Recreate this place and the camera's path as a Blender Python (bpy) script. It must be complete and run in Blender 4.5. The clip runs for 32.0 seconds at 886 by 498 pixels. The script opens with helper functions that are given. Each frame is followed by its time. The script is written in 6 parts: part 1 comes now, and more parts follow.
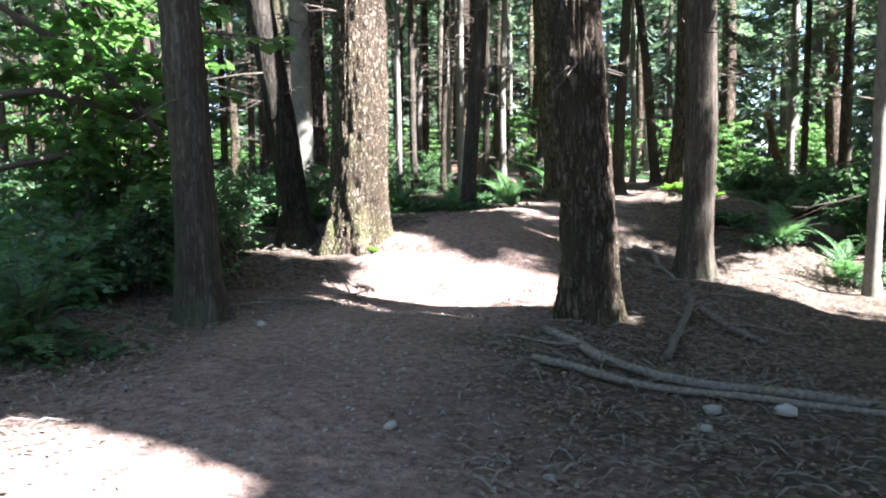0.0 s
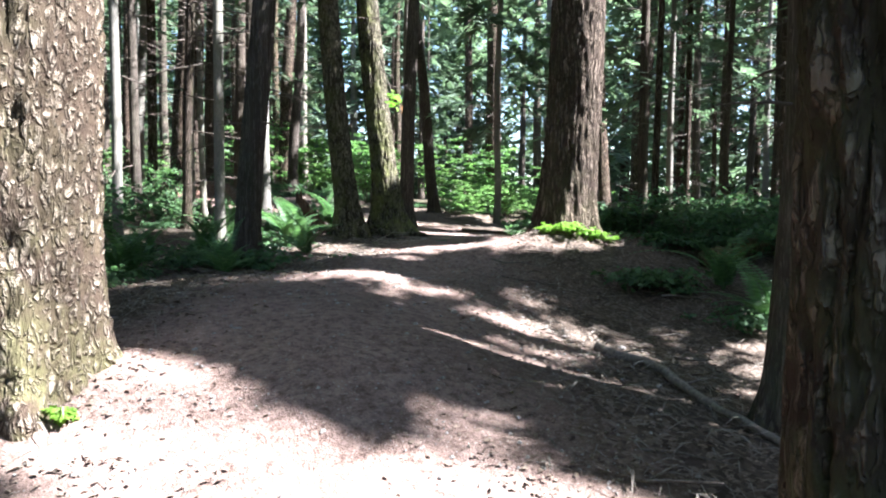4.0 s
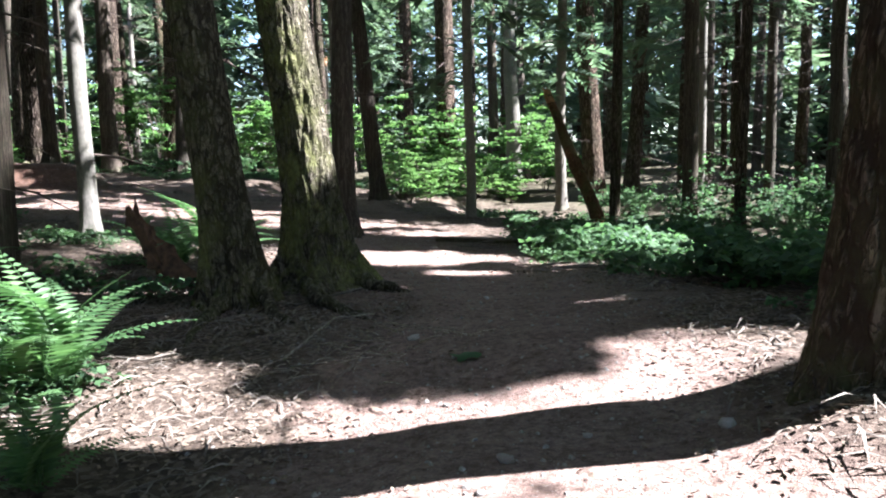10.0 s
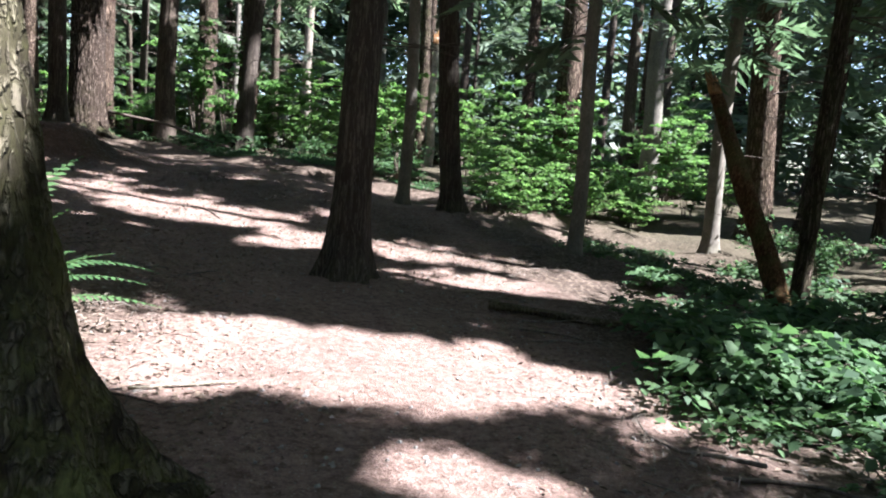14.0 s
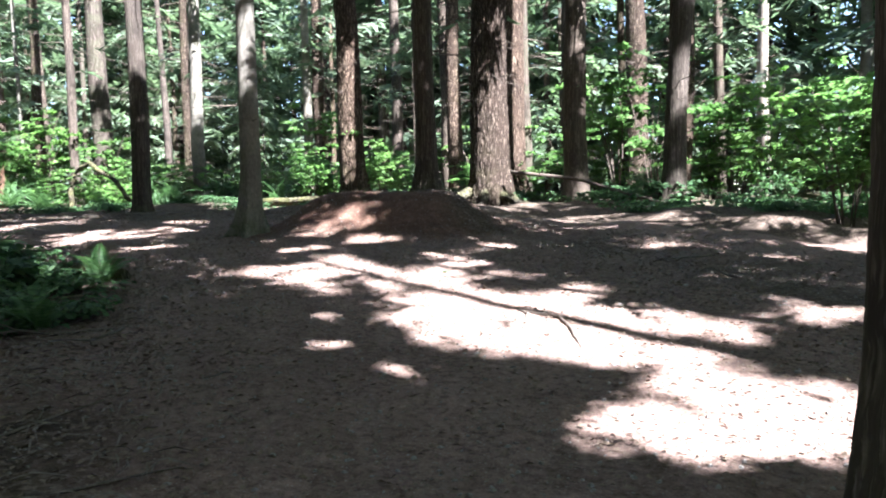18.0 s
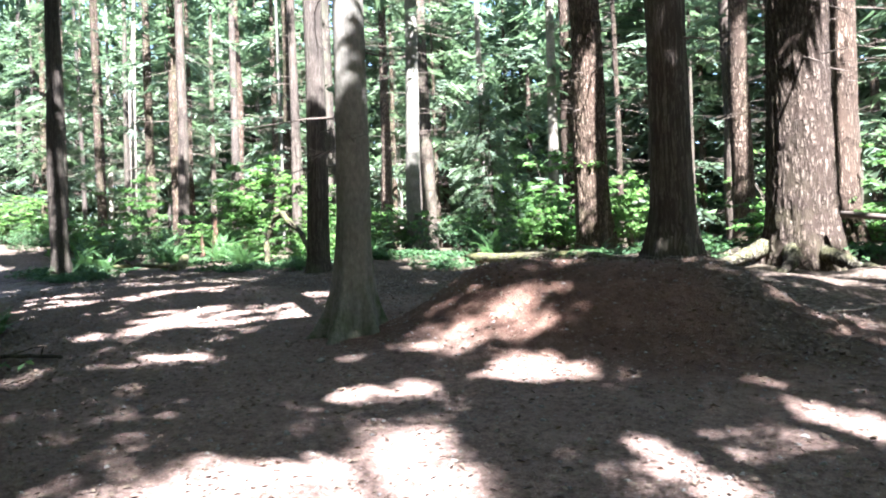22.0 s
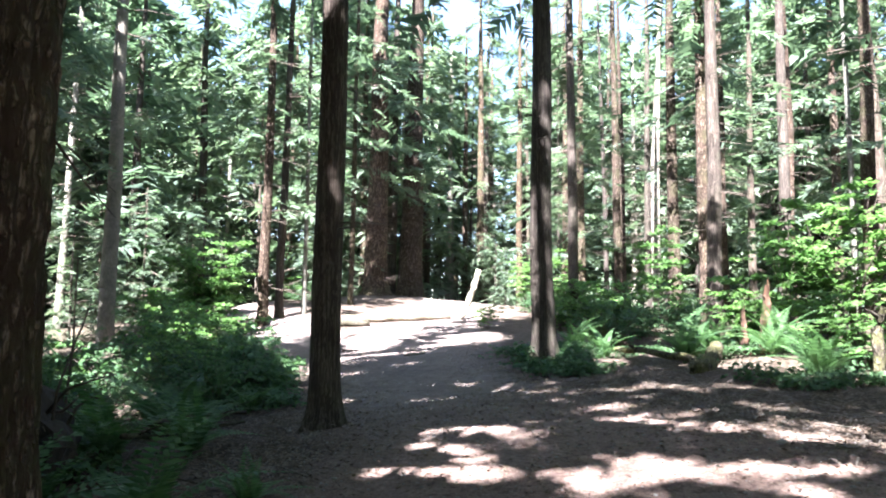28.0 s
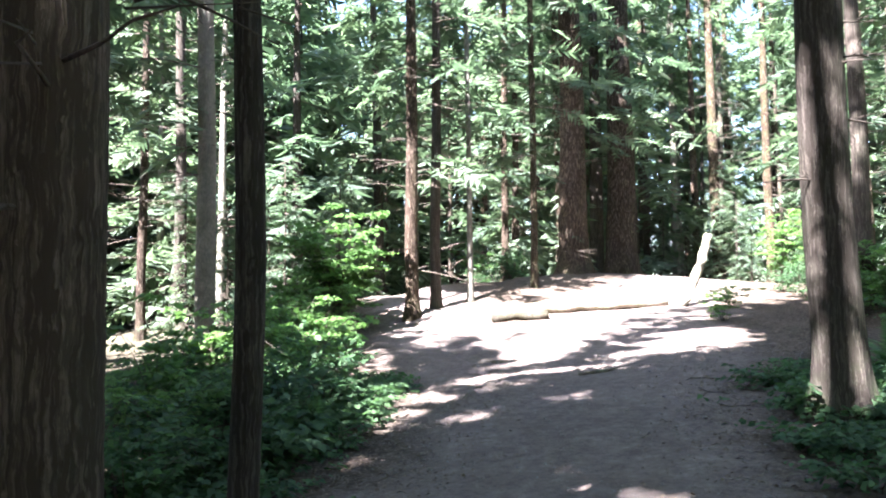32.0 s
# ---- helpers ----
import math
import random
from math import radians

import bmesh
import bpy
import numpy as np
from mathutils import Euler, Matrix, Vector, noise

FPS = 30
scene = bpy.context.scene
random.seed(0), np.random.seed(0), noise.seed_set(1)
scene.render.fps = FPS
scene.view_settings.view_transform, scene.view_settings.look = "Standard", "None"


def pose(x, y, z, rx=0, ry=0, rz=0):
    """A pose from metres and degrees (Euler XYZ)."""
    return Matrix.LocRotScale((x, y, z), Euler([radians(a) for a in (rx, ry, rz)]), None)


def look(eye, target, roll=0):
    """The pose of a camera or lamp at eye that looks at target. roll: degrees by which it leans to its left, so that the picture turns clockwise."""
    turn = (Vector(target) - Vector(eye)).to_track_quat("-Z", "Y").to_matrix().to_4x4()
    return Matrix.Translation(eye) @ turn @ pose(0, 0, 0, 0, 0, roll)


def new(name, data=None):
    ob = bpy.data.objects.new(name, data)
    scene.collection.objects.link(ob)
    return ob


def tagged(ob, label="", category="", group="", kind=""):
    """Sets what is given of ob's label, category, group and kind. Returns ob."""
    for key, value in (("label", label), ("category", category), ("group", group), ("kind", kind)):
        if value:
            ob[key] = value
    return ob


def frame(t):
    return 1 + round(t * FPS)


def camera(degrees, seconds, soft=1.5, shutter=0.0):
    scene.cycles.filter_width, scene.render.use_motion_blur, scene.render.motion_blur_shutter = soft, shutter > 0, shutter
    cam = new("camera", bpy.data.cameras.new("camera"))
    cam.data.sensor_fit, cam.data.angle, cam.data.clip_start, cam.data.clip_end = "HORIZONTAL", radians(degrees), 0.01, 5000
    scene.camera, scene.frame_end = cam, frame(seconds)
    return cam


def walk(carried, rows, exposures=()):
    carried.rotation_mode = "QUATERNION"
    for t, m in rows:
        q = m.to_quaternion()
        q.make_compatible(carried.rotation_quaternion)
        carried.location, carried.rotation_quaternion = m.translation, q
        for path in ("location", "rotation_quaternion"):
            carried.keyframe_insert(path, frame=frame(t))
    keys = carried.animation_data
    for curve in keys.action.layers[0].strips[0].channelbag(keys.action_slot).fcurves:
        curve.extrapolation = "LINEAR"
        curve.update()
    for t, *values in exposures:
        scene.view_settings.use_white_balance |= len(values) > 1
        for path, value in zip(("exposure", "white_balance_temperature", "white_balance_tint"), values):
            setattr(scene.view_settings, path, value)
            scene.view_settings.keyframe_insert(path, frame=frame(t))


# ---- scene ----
cam = camera(63.6, 32.0, 2.0)
PATH = [
    (0, (0.000, 0.000, 1.500), (0.000, 1.992, 1.322), -0.7),
    (0.5, (-0.239, 0.734, 1.553), (-0.131, 2.729, 1.458), 0.7),
    (1, (-0.407, 1.462, 1.617), (-0.155, 3.443, 1.512), -2.1),
    (1.5, (-0.572, 2.240, 1.684), (-0.290, 4.219, 1.607), -0.8),
    (2, (-0.686, 2.963, 1.735), (-0.257, 4.916, 1.701), -1.1),
    (2.5, (-0.678, 3.736, 1.711), (-0.136, 5.661, 1.691), -1.5),
    (3, (-0.693, 4.520, 1.692), (-0.068, 6.420, 1.664), -0.8),
    (3.5, (-0.576, 5.329, 1.684), (0.222, 7.161, 1.590), -0.3),
    (4, (-0.520, 6.154, 1.703), (0.220, 8.008, 1.587), 0.3),
    (4.5, (-0.349, 6.954, 1.726), (0.500, 8.763, 1.632), -1.6),
    (5.5, (0.020, 8.470, 1.680), (0.895, 10.260, 1.550), -1.0),
    (6.5, (0.403, 9.998, 2.151), (1.304, 11.773, 1.956), -0.4),
    (7, (0.557, 10.599, 2.287), (1.470, 12.361, 2.041), -1.6),
    (7.5, (0.774, 11.080, 2.450), (1.694, 12.832, 2.161), -3.9),
    (8, (0.888, 11.591, 2.536), (1.799, 13.353, 2.288), 1.4),
    (8.5, (1.078, 12.063, 2.591), (2.000, 13.822, 2.358), -0.7),
    (9, (1.330, 12.608, 2.632), (2.184, 14.402, 2.405), -1.1),
    (9.5, (1.563, 13.283, 2.522), (2.415, 15.076, 2.284), -0.6),
    (10, (1.926, 14.048, 2.370), (2.844, 15.810, 2.144), -1.3),
    (10.5, (2.385, 14.893, 2.343), (3.243, 16.686, 2.120), 1.4),
    (11, (2.895, 15.634, 2.468), (3.848, 17.356, 2.110), -1.2),
    (11.5, (3.192, 16.250, 2.607), (4.149, 17.985, 2.335), 0.7),
    (12, (3.478, 16.782, 2.667), (4.525, 18.453, 2.330), 0.1),
    (12.5, (3.899, 17.341, 2.662), (4.908, 19.047, 2.396), 0.3),
    (13, (4.287, 17.877, 2.609), (5.264, 19.606, 2.376), 1.9),
    (13.5, (4.762, 18.434, 2.570), (5.682, 20.200, 2.383), 0.2),
    (14, (5.186, 19.021, 2.508), (5.796, 20.910, 2.266), 4.3),
    (14.5, (5.567, 19.682, 2.482), (6.075, 21.597, 2.204), 3.4),
    (15, (5.856, 20.434, 2.463), (5.913, 22.418, 2.219), 2.8),
    (15.5, (5.989, 21.258, 2.472), (5.849, 23.247, 2.314), 0.2),
    (17.5, (6.060, 24.384, 2.449), (5.417, 26.275, 2.338), -0.2),
    (18, (6.007, 25.203, 2.482), (5.389, 27.101, 2.358), -1.8),
    (18.5, (5.905, 26.020, 2.504), (5.125, 27.861, 2.475), -1.0),
    (19, (5.689, 26.860, 2.529), (4.748, 28.622, 2.431), 1.3),
    (19.5, (5.566, 27.681, 2.589), (4.650, 29.457, 2.498), -4.2),
    (20, (5.354, 28.389, 2.638), (4.354, 30.119, 2.544), 2.4),
    (20.5, (5.156, 29.076, 2.701), (4.141, 30.797, 2.603), -0.5),
    (21, (4.928, 29.764, 2.759), (3.717, 31.355, 2.744), -0.2),
    (21.5, (4.634, 30.469, 2.808), (3.379, 32.026, 2.798), -0.3),
    (22, (4.356, 31.176, 2.865), (3.067, 32.705, 2.878), -1.9),
    (22.5, (3.957, 31.744, 2.903), (2.490, 33.104, 2.889), 1.4),
    (23, (3.504, 32.202, 2.938), (1.861, 33.340, 2.887), -0.1),
    (23.5, (2.944, 32.664, 3.019), (1.124, 33.490, 2.967), 0.3),
    (24, (2.205, 33.086, 3.083), (0.333, 33.790, 3.083), 4.3),
    (24.5, (1.515, 33.541, 3.141), (-0.378, 34.188, 3.137), -1.9),
    (26.5, (-0.837, 34.610, 3.436), (-2.762, 35.148, 3.393), 1.5),
    (27, (-1.517, 34.867, 3.454), (-3.468, 35.307, 3.461), -0.5),
    (27.5, (-2.276, 35.183, 3.427), (-4.248, 35.499, 3.532), 1.2),
    (28, (-3.107, 35.461, 3.409), (-5.072, 35.780, 3.605), 0.8),
    (28.5, (-4.011, 35.749, 3.420), (-5.994, 35.920, 3.617), 1.2),
    (29, (-4.925, 36.021, 3.461), (-6.900, 36.214, 3.711), 0.9),
    (29.5, (-5.784, 36.298, 3.502), (-7.757, 36.327, 3.828), 0.1),
    (30, (-6.610, 36.629, 3.540), (-8.602, 36.620, 3.715), 0.7),
    (30.5, (-7.453, 36.991, 3.599), (-9.451, 36.983, 3.694), 1.1),
    (31, (-8.336, 37.202, 3.660), (-10.330, 37.047, 3.717), 0.6),
    (31.5, (-9.248, 37.279, 3.727), (-11.236, 37.106, 3.853), -0.4),
    (32, (-10.178, 37.298, 3.808), (-12.149, 36.980, 3.933), -0.6),
]
EXPOSURES = [(0, 3.88, 5950, 11), (2, 3.7, 5900, 11), (3, 3.45, 5900, 11), (4, 3.65, 5850, 11), (7, 3.85, 5900, 12), (9, 3.25, 5850, 13), (10, 3.4, 5850, 13), (12, 4.1, 5900, 16), (13, 3.6, 5950, 16), (14, 2.95, 5950, 14), (15.5, 2.55, 6000, 14), (17.5, 3.75, 5900, 13), (20, 3.75, 5850, 13), (24, 4.55, 5850, 14), (27, 4.3, 5950, 16), (28, 4.05, 6000, 16), (29, 4.1, 6000, 16), (30, 4.2, 6000, 16), (31, 4.4, 6050, 17), (32, 4.3, 6050, 17)]
walk(cam, [(t, look(eye, target, roll)) for t, eye, target, roll in PATH], EXPOSURES)

# ---- sky and sun ----
SUN_AZ, SUN_EL = -30.0, 50.0
world = bpy.data.worlds.new("sky")
scene.world = world
world.use_nodes = True
wn = world.node_tree.nodes
sky = wn.new("ShaderNodeTexSky")
sky.sky_type = "NISHITA"
sky.sun_disc = False
sky.sun_elevation = radians(SUN_EL)
sky.sun_rotation = radians(90 - SUN_AZ)
wn["Background"].inputs[1].default_value = 0.05
world.node_tree.links.new(sky.outputs[0], wn["Background"].inputs[0])
sun_dir = Vector((math.cos(radians(SUN_AZ)) * math.cos(radians(SUN_EL)), math.sin(radians(SUN_AZ)) * math.cos(radians(SUN_EL)), math.sin(radians(SUN_EL))))
sun = new("sun", bpy.data.lights.new("sun", "SUN"))
sun.data.energy, sun.data.angle, sun.data.color = 5.0, radians(0.53), (1.0, 0.99, 0.98)
sun.matrix_world = look(sun_dir * 60, (0, 0, 0))


# ---- materials ----
def material(name, rough=0.8):
    m = bpy.data.materials.new(name)
    m.use_nodes = True
    b = m.node_tree.nodes["Principled BSDF"]
    b.inputs["Roughness"].default_value = rough
    b.inputs["Specular IOR Level"].default_value = 0.25
    return m, m.node_tree.nodes, m.node_tree.links, b


def ramp(nodes, links, fac, stops):
    r = nodes.new("ShaderNodeValToRGB")
    while len(r.color_ramp.elements) < len(stops):
        r.color_ramp.elements.new(0.5)
    for e, (p, c) in zip(r.color_ramp.elements, stops):
        e.position, e.color = p, (*c, 1)
    links.new(fac, r.inputs[0])
    return r.outputs[0]


def noise_of(nodes, links, scale, detail=4, rough=0.6, squash=None, space="Object"):
    tc = nodes.new("ShaderNodeTexCoord")
    n = nodes.new("ShaderNodeTexNoise")
    n.inputs["Scale"].default_value, n.inputs["Detail"].default_value, n.inputs["Roughness"].default_value = scale, detail, rough
    v = tc.outputs[space]
    if squash:
        mp = nodes.new("ShaderNodeMapping")
        mp.inputs["Scale"].default_value = squash
        links.new(v, mp.inputs[0])
        v = mp.outputs[0]
    links.new(v, n.inputs["Vector"])
    return n.outputs[0]


def mixed(nodes, links, fac, a, b, blend="MIX"):
    x = nodes.new("ShaderNodeMix")
    x.data_type, x.blend_type = "RGBA", blend
    for s, v in ((x.inputs[0], fac), (x.inputs[6], a), (x.inputs[7], b)):
        if isinstance(v, bpy.types.NodeSocket):
            links.new(v, s)
        elif isinstance(v, (int, float)):
            s.default_value = v
        else:
            s.default_value = (*v, 1)
    return x.outputs[2]


def bumped(nodes, links, b, height, strength, dist=0.02):
    bp = nodes.new("ShaderNodeBump")
    bp.inputs["Strength"].default_value, bp.inputs["Distance"].default_value = strength, dist
    links.new(height, bp.inputs["Height"])
    links.new(bp.outputs[0], b.inputs["Normal"])


def bark_material(name, dark, mid, light, moss, cells=(9, 9, 1.9), strength=1.0, dist=0.035, furrow=0.35, depth=1.0, plates=None):
    """Bark of upright plates between dark furrows, with lichen and moss where the trunk carries it."""
    m, n, l, b = material(name, 0.92)
    b.inputs["Specular IOR Level"].default_value = 0.1
    tc = n.new("ShaderNodeTexCoord")
    warp = n.new("ShaderNodeTexNoise")
    warp.inputs["Scale"].default_value, warp.inputs["Detail"].default_value = 7.0, 4
    l.new(tc.outputs["Object"], warp.inputs["Vector"])
    wa = n.new("ShaderNodeVectorMath")
    wa.operation = "MULTIPLY_ADD"
    l.new(warp.outputs["Color"], wa.inputs[0])
    wa.inputs[1].default_value = (0.05, 0.05, 0.2)
    l.new(tc.outputs["Object"], wa.inputs[2])
    mp = n.new("ShaderNodeMapping")
    mp.inputs["Scale"].default_value = cells
    l.new(wa.outputs[0], mp.inputs[0])
    def cracks(stretch, width, floor, detail):
        """Dark lines that wander through a stretched noise."""
        mq = n.new("ShaderNodeMapping")
        mq.inputs["Scale"].default_value = stretch
        l.new(mp.outputs[0], mq.inputs[0])
        t = n.new("ShaderNodeTexNoise")
        for key, value in (("Scale", 1.0), ("Detail", detail), ("Roughness", 0.5)):
            t.inputs[key].default_value = value
        l.new(mq.outputs[0], t.inputs["Vector"])
        s = n.new("ShaderNodeMath")
        s.operation = "SUBTRACT"
        l.new(t.outputs[0], s.inputs[0])
        s.inputs[1].default_value = 0.5
        f = n.new("ShaderNodeMath")
        f.operation = "ABSOLUTE"
        l.new(s.outputs[0], f.inputs[0])
        return ramp(n, l, f.outputs[0], [(0.0, (floor,) * 3), (width * 0.35, (floor,) * 3), (width, (1, 1, 1))])
    cell = n.new("ShaderNodeTexNoise")
    cell.inputs["Scale"].default_value, cell.inputs["Detail"].default_value = 1.6, 3
    l.new(mp.outputs[0], cell.inputs["Vector"])
    edge = mixed(n, l, 1.0, cracks((1, 1, 1), furrow, 0.0, 2.5), cracks((0.8, 0.8, 3.2), furrow * 0.7, 0.35, 2.0), "MULTIPLY")
    edge = mixed(n, l, 1.0, edge, cracks((2.3, 2.3, 2.6), furrow * 0.8, 0.45, 2.0), "MULTIPLY")
    edge = mixed(n, l, depth, (1, 1, 1), edge)
    if plates:
        mv = n.new("ShaderNodeMapping")
        mv.inputs["Scale"].default_value = plates
        l.new(wa.outputs[0], mv.inputs[0])
        vo = n.new("ShaderNodeTexVoronoi")
        vo.feature = "DISTANCE_TO_EDGE"
        vo.inputs["Scale"].default_value = 1.0
        l.new(mv.outputs[0], vo.inputs["Vector"])
        edge = mixed(n, l, 1.0, edge, ramp(n, l, vo.outputs["Distance"], [(0.0, (0.0, 0.0, 0.0)), (0.05, (0.12, 0.12, 0.12)), (0.17, (1, 1, 1))]), "MULTIPLY")
    fine = noise_of(n, l, 22, 5, 0.7, (1.6, 1.6, 0.5))
    broad = noise_of(n, l, 1.3, 3, 0.6)
    plate = mixed(n, l, ramp(n, l, cell.outputs[0], [(0.32, (0, 0, 0)), (0.68, (1, 1, 1))]), mid, light)
    plate = mixed(n, l, 0.55, plate, ramp(n, l, fine, [(0.3, dark), (0.52, mid), (0.72, light)]))
    col = mixed(n, l, edge, dark, plate)
    col = mixed(n, l, 1.0, col, ramp(n, l, broad, [(0.3, (0.72, 0.72, 0.72)), (0.7, (1.2, 1.17, 1.13))]), "MULTIPLY")
    info = n.new("ShaderNodeObjectInfo")
    col = mixed(n, l, 1.0, col, ramp(n, l, info.outputs["Random"], [(0.0, (0.75, 0.74, 0.73)), (0.5, (1, 0.98, 0.95)), (1.0, (1.12, 1.04, 0.96))]), "MULTIPLY")
    patch = noise_of(n, l, 2.4, 5, 0.75)
    at = n.new("ShaderNodeAttribute")
    at.attribute_name = "moss"
    add = n.new("ShaderNodeMath")
    add.operation = "MULTIPLY"
    l.new(at.outputs["Fac"], add.inputs[0])
    l.new(ramp(n, l, patch, [(0.42, (0, 0, 0)), (0.6, (1, 1, 1))]), add.inputs[1])
    col = mixed(n, l, add.outputs[0], col, ramp(n, l, fine, [(0.3, (moss[0] * 0.4, moss[1] * 0.4, moss[2] * 0.4)), (0.75, moss)]))
    l.new(col, b.inputs["Base Color"])
    hm = n.new("ShaderNodeMath")
    hm.operation = "MULTIPLY_ADD"
    l.new(fine, hm.inputs[0])
    hm.inputs[1].default_value = 0.45
    l.new(edge, hm.inputs[2])
    bumped(n, l, b, hm.outputs[0], strength, dist)
    return m


FIR = bark_material("fir_bark", (0.040, 0.028, 0.022), (0.190, 0.143, 0.113), (0.27, 0.222, 0.185), (0.11, 0.122, 0.05), (13, 13, 2.6), 1.0, 0.04, 0.07, 1.0, (12, 12, 1.9))
FLAKY = bark_material("flaky_fir_bark", (0.05, 0.036, 0.027), (0.25, 0.205, 0.165), (0.40, 0.35, 0.29), (0.17, 0.17, 0.07), (14, 14, 5), 1.0, 0.05, 0.07, 1.0, (15, 15, 7.5))
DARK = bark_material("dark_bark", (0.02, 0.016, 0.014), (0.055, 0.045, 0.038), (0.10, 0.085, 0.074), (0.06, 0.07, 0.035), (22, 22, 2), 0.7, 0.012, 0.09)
CEDAR = bark_material("cedar_bark", (0.046, 0.037, 0.032), (0.104, 0.087, 0.075), (0.17, 0.147, 0.128), (0.085, 0.10, 0.055), (24, 24, 0.8), 0.7, 0.012, 0.09)
GREY = bark_material("grey_bark", (0.08, 0.073, 0.064), (0.17, 0.158, 0.140), (0.29, 0.27, 0.245), (0.085, 0.105, 0.05), (14, 14, 9), 0.4, 0.008, 0.12, 0.22)
MOSSY = bark_material("mossy_bark", (0.030, 0.025, 0.019), (0.125, 0.11, 0.085), (0.25, 0.225, 0.18), (0.19, 0.195, 0.07), (12, 12, 3.6), 1.0, 0.03, 0.08)
DEAD = bark_material("dead_wood", (0.045, 0.036, 0.028), (0.12, 0.10, 0.082), (0.21, 0.185, 0.155), (0.09, 0.105, 0.045), (30, 30, 4), 0.6, 0.008, 0.08)
RUST = bark_material("rusty_dead_wood", (0.06, 0.028, 0.014), (0.17, 0.088, 0.045), (0.29, 0.17, 0.095), (0.10, 0.125, 0.04), (26, 26, 3), 0.6, 0.01, 0.08)
PALE = bark_material("bleached_wood", (0.20, 0.17, 0.14), (0.36, 0.32, 0.27), (0.48, 0.44, 0.38), (0.2, 0.2, 0.1), (30, 30, 4), 0.4, 0.006, 0.07)


def leaf_material(name, dark, light, glow=0.45, gloss=0.46):
    m, n, l, b = material(name, 0.5)
    geo = n.new("ShaderNodeNewGeometry")
    col = ramp(n, l, geo.outputs["Random Per Island"], [(0.0, dark), (1.0, light)])
    info = n.new("ShaderNodeObjectInfo")
    col = mixed(n, l, 1.0, col, ramp(n, l, info.outputs["Random"], [(0, (0.8, 0.85, 0.8)), (1, (1.15, 1.1, 1.0))]), "MULTIPLY")
    l.new(col, b.inputs["Base Color"])
    b.inputs["Roughness"].default_value = gloss
    b.inputs["Specular IOR Level"].default_value = 0.3
    tr = n.new("ShaderNodeBsdfTranslucent")
    l.new(mixed(n, l, 1.0, col, (1.02, 1.16, 0.86), "MULTIPLY"), tr.inputs[0])
    mx = n.new("ShaderNodeMixShader")
    mx.inputs[0].default_value = glow
    l.new(b.outputs[0], mx.inputs[1])
    l.new(tr.outputs[0], mx.inputs[2])
    l.new(mx.outputs[0], n["Material Output"].inputs[0])
    return m


NEEDLES = leaf_material("conifer_needles", (0.066, 0.094, 0.068), (0.165, 0.215, 0.15), 0.5, 0.64)
BROAD = leaf_material("broad_leaves", (0.075, 0.14, 0.05), (0.17, 0.285, 0.10), 0.58)
SHRUB = leaf_material("shrub_leaves", (0.038, 0.076, 0.041), (0.102, 0.178, 0.084), 0.5, 0.62)
FERN = leaf_material("fern_leaflets", (0.052, 0.105, 0.046), (0.115, 0.205, 0.085), 0.45)
VIVID = leaf_material("maple_leaves", (0.12, 0.22, 0.03), (0.21, 0.34, 0.06), 0.6)


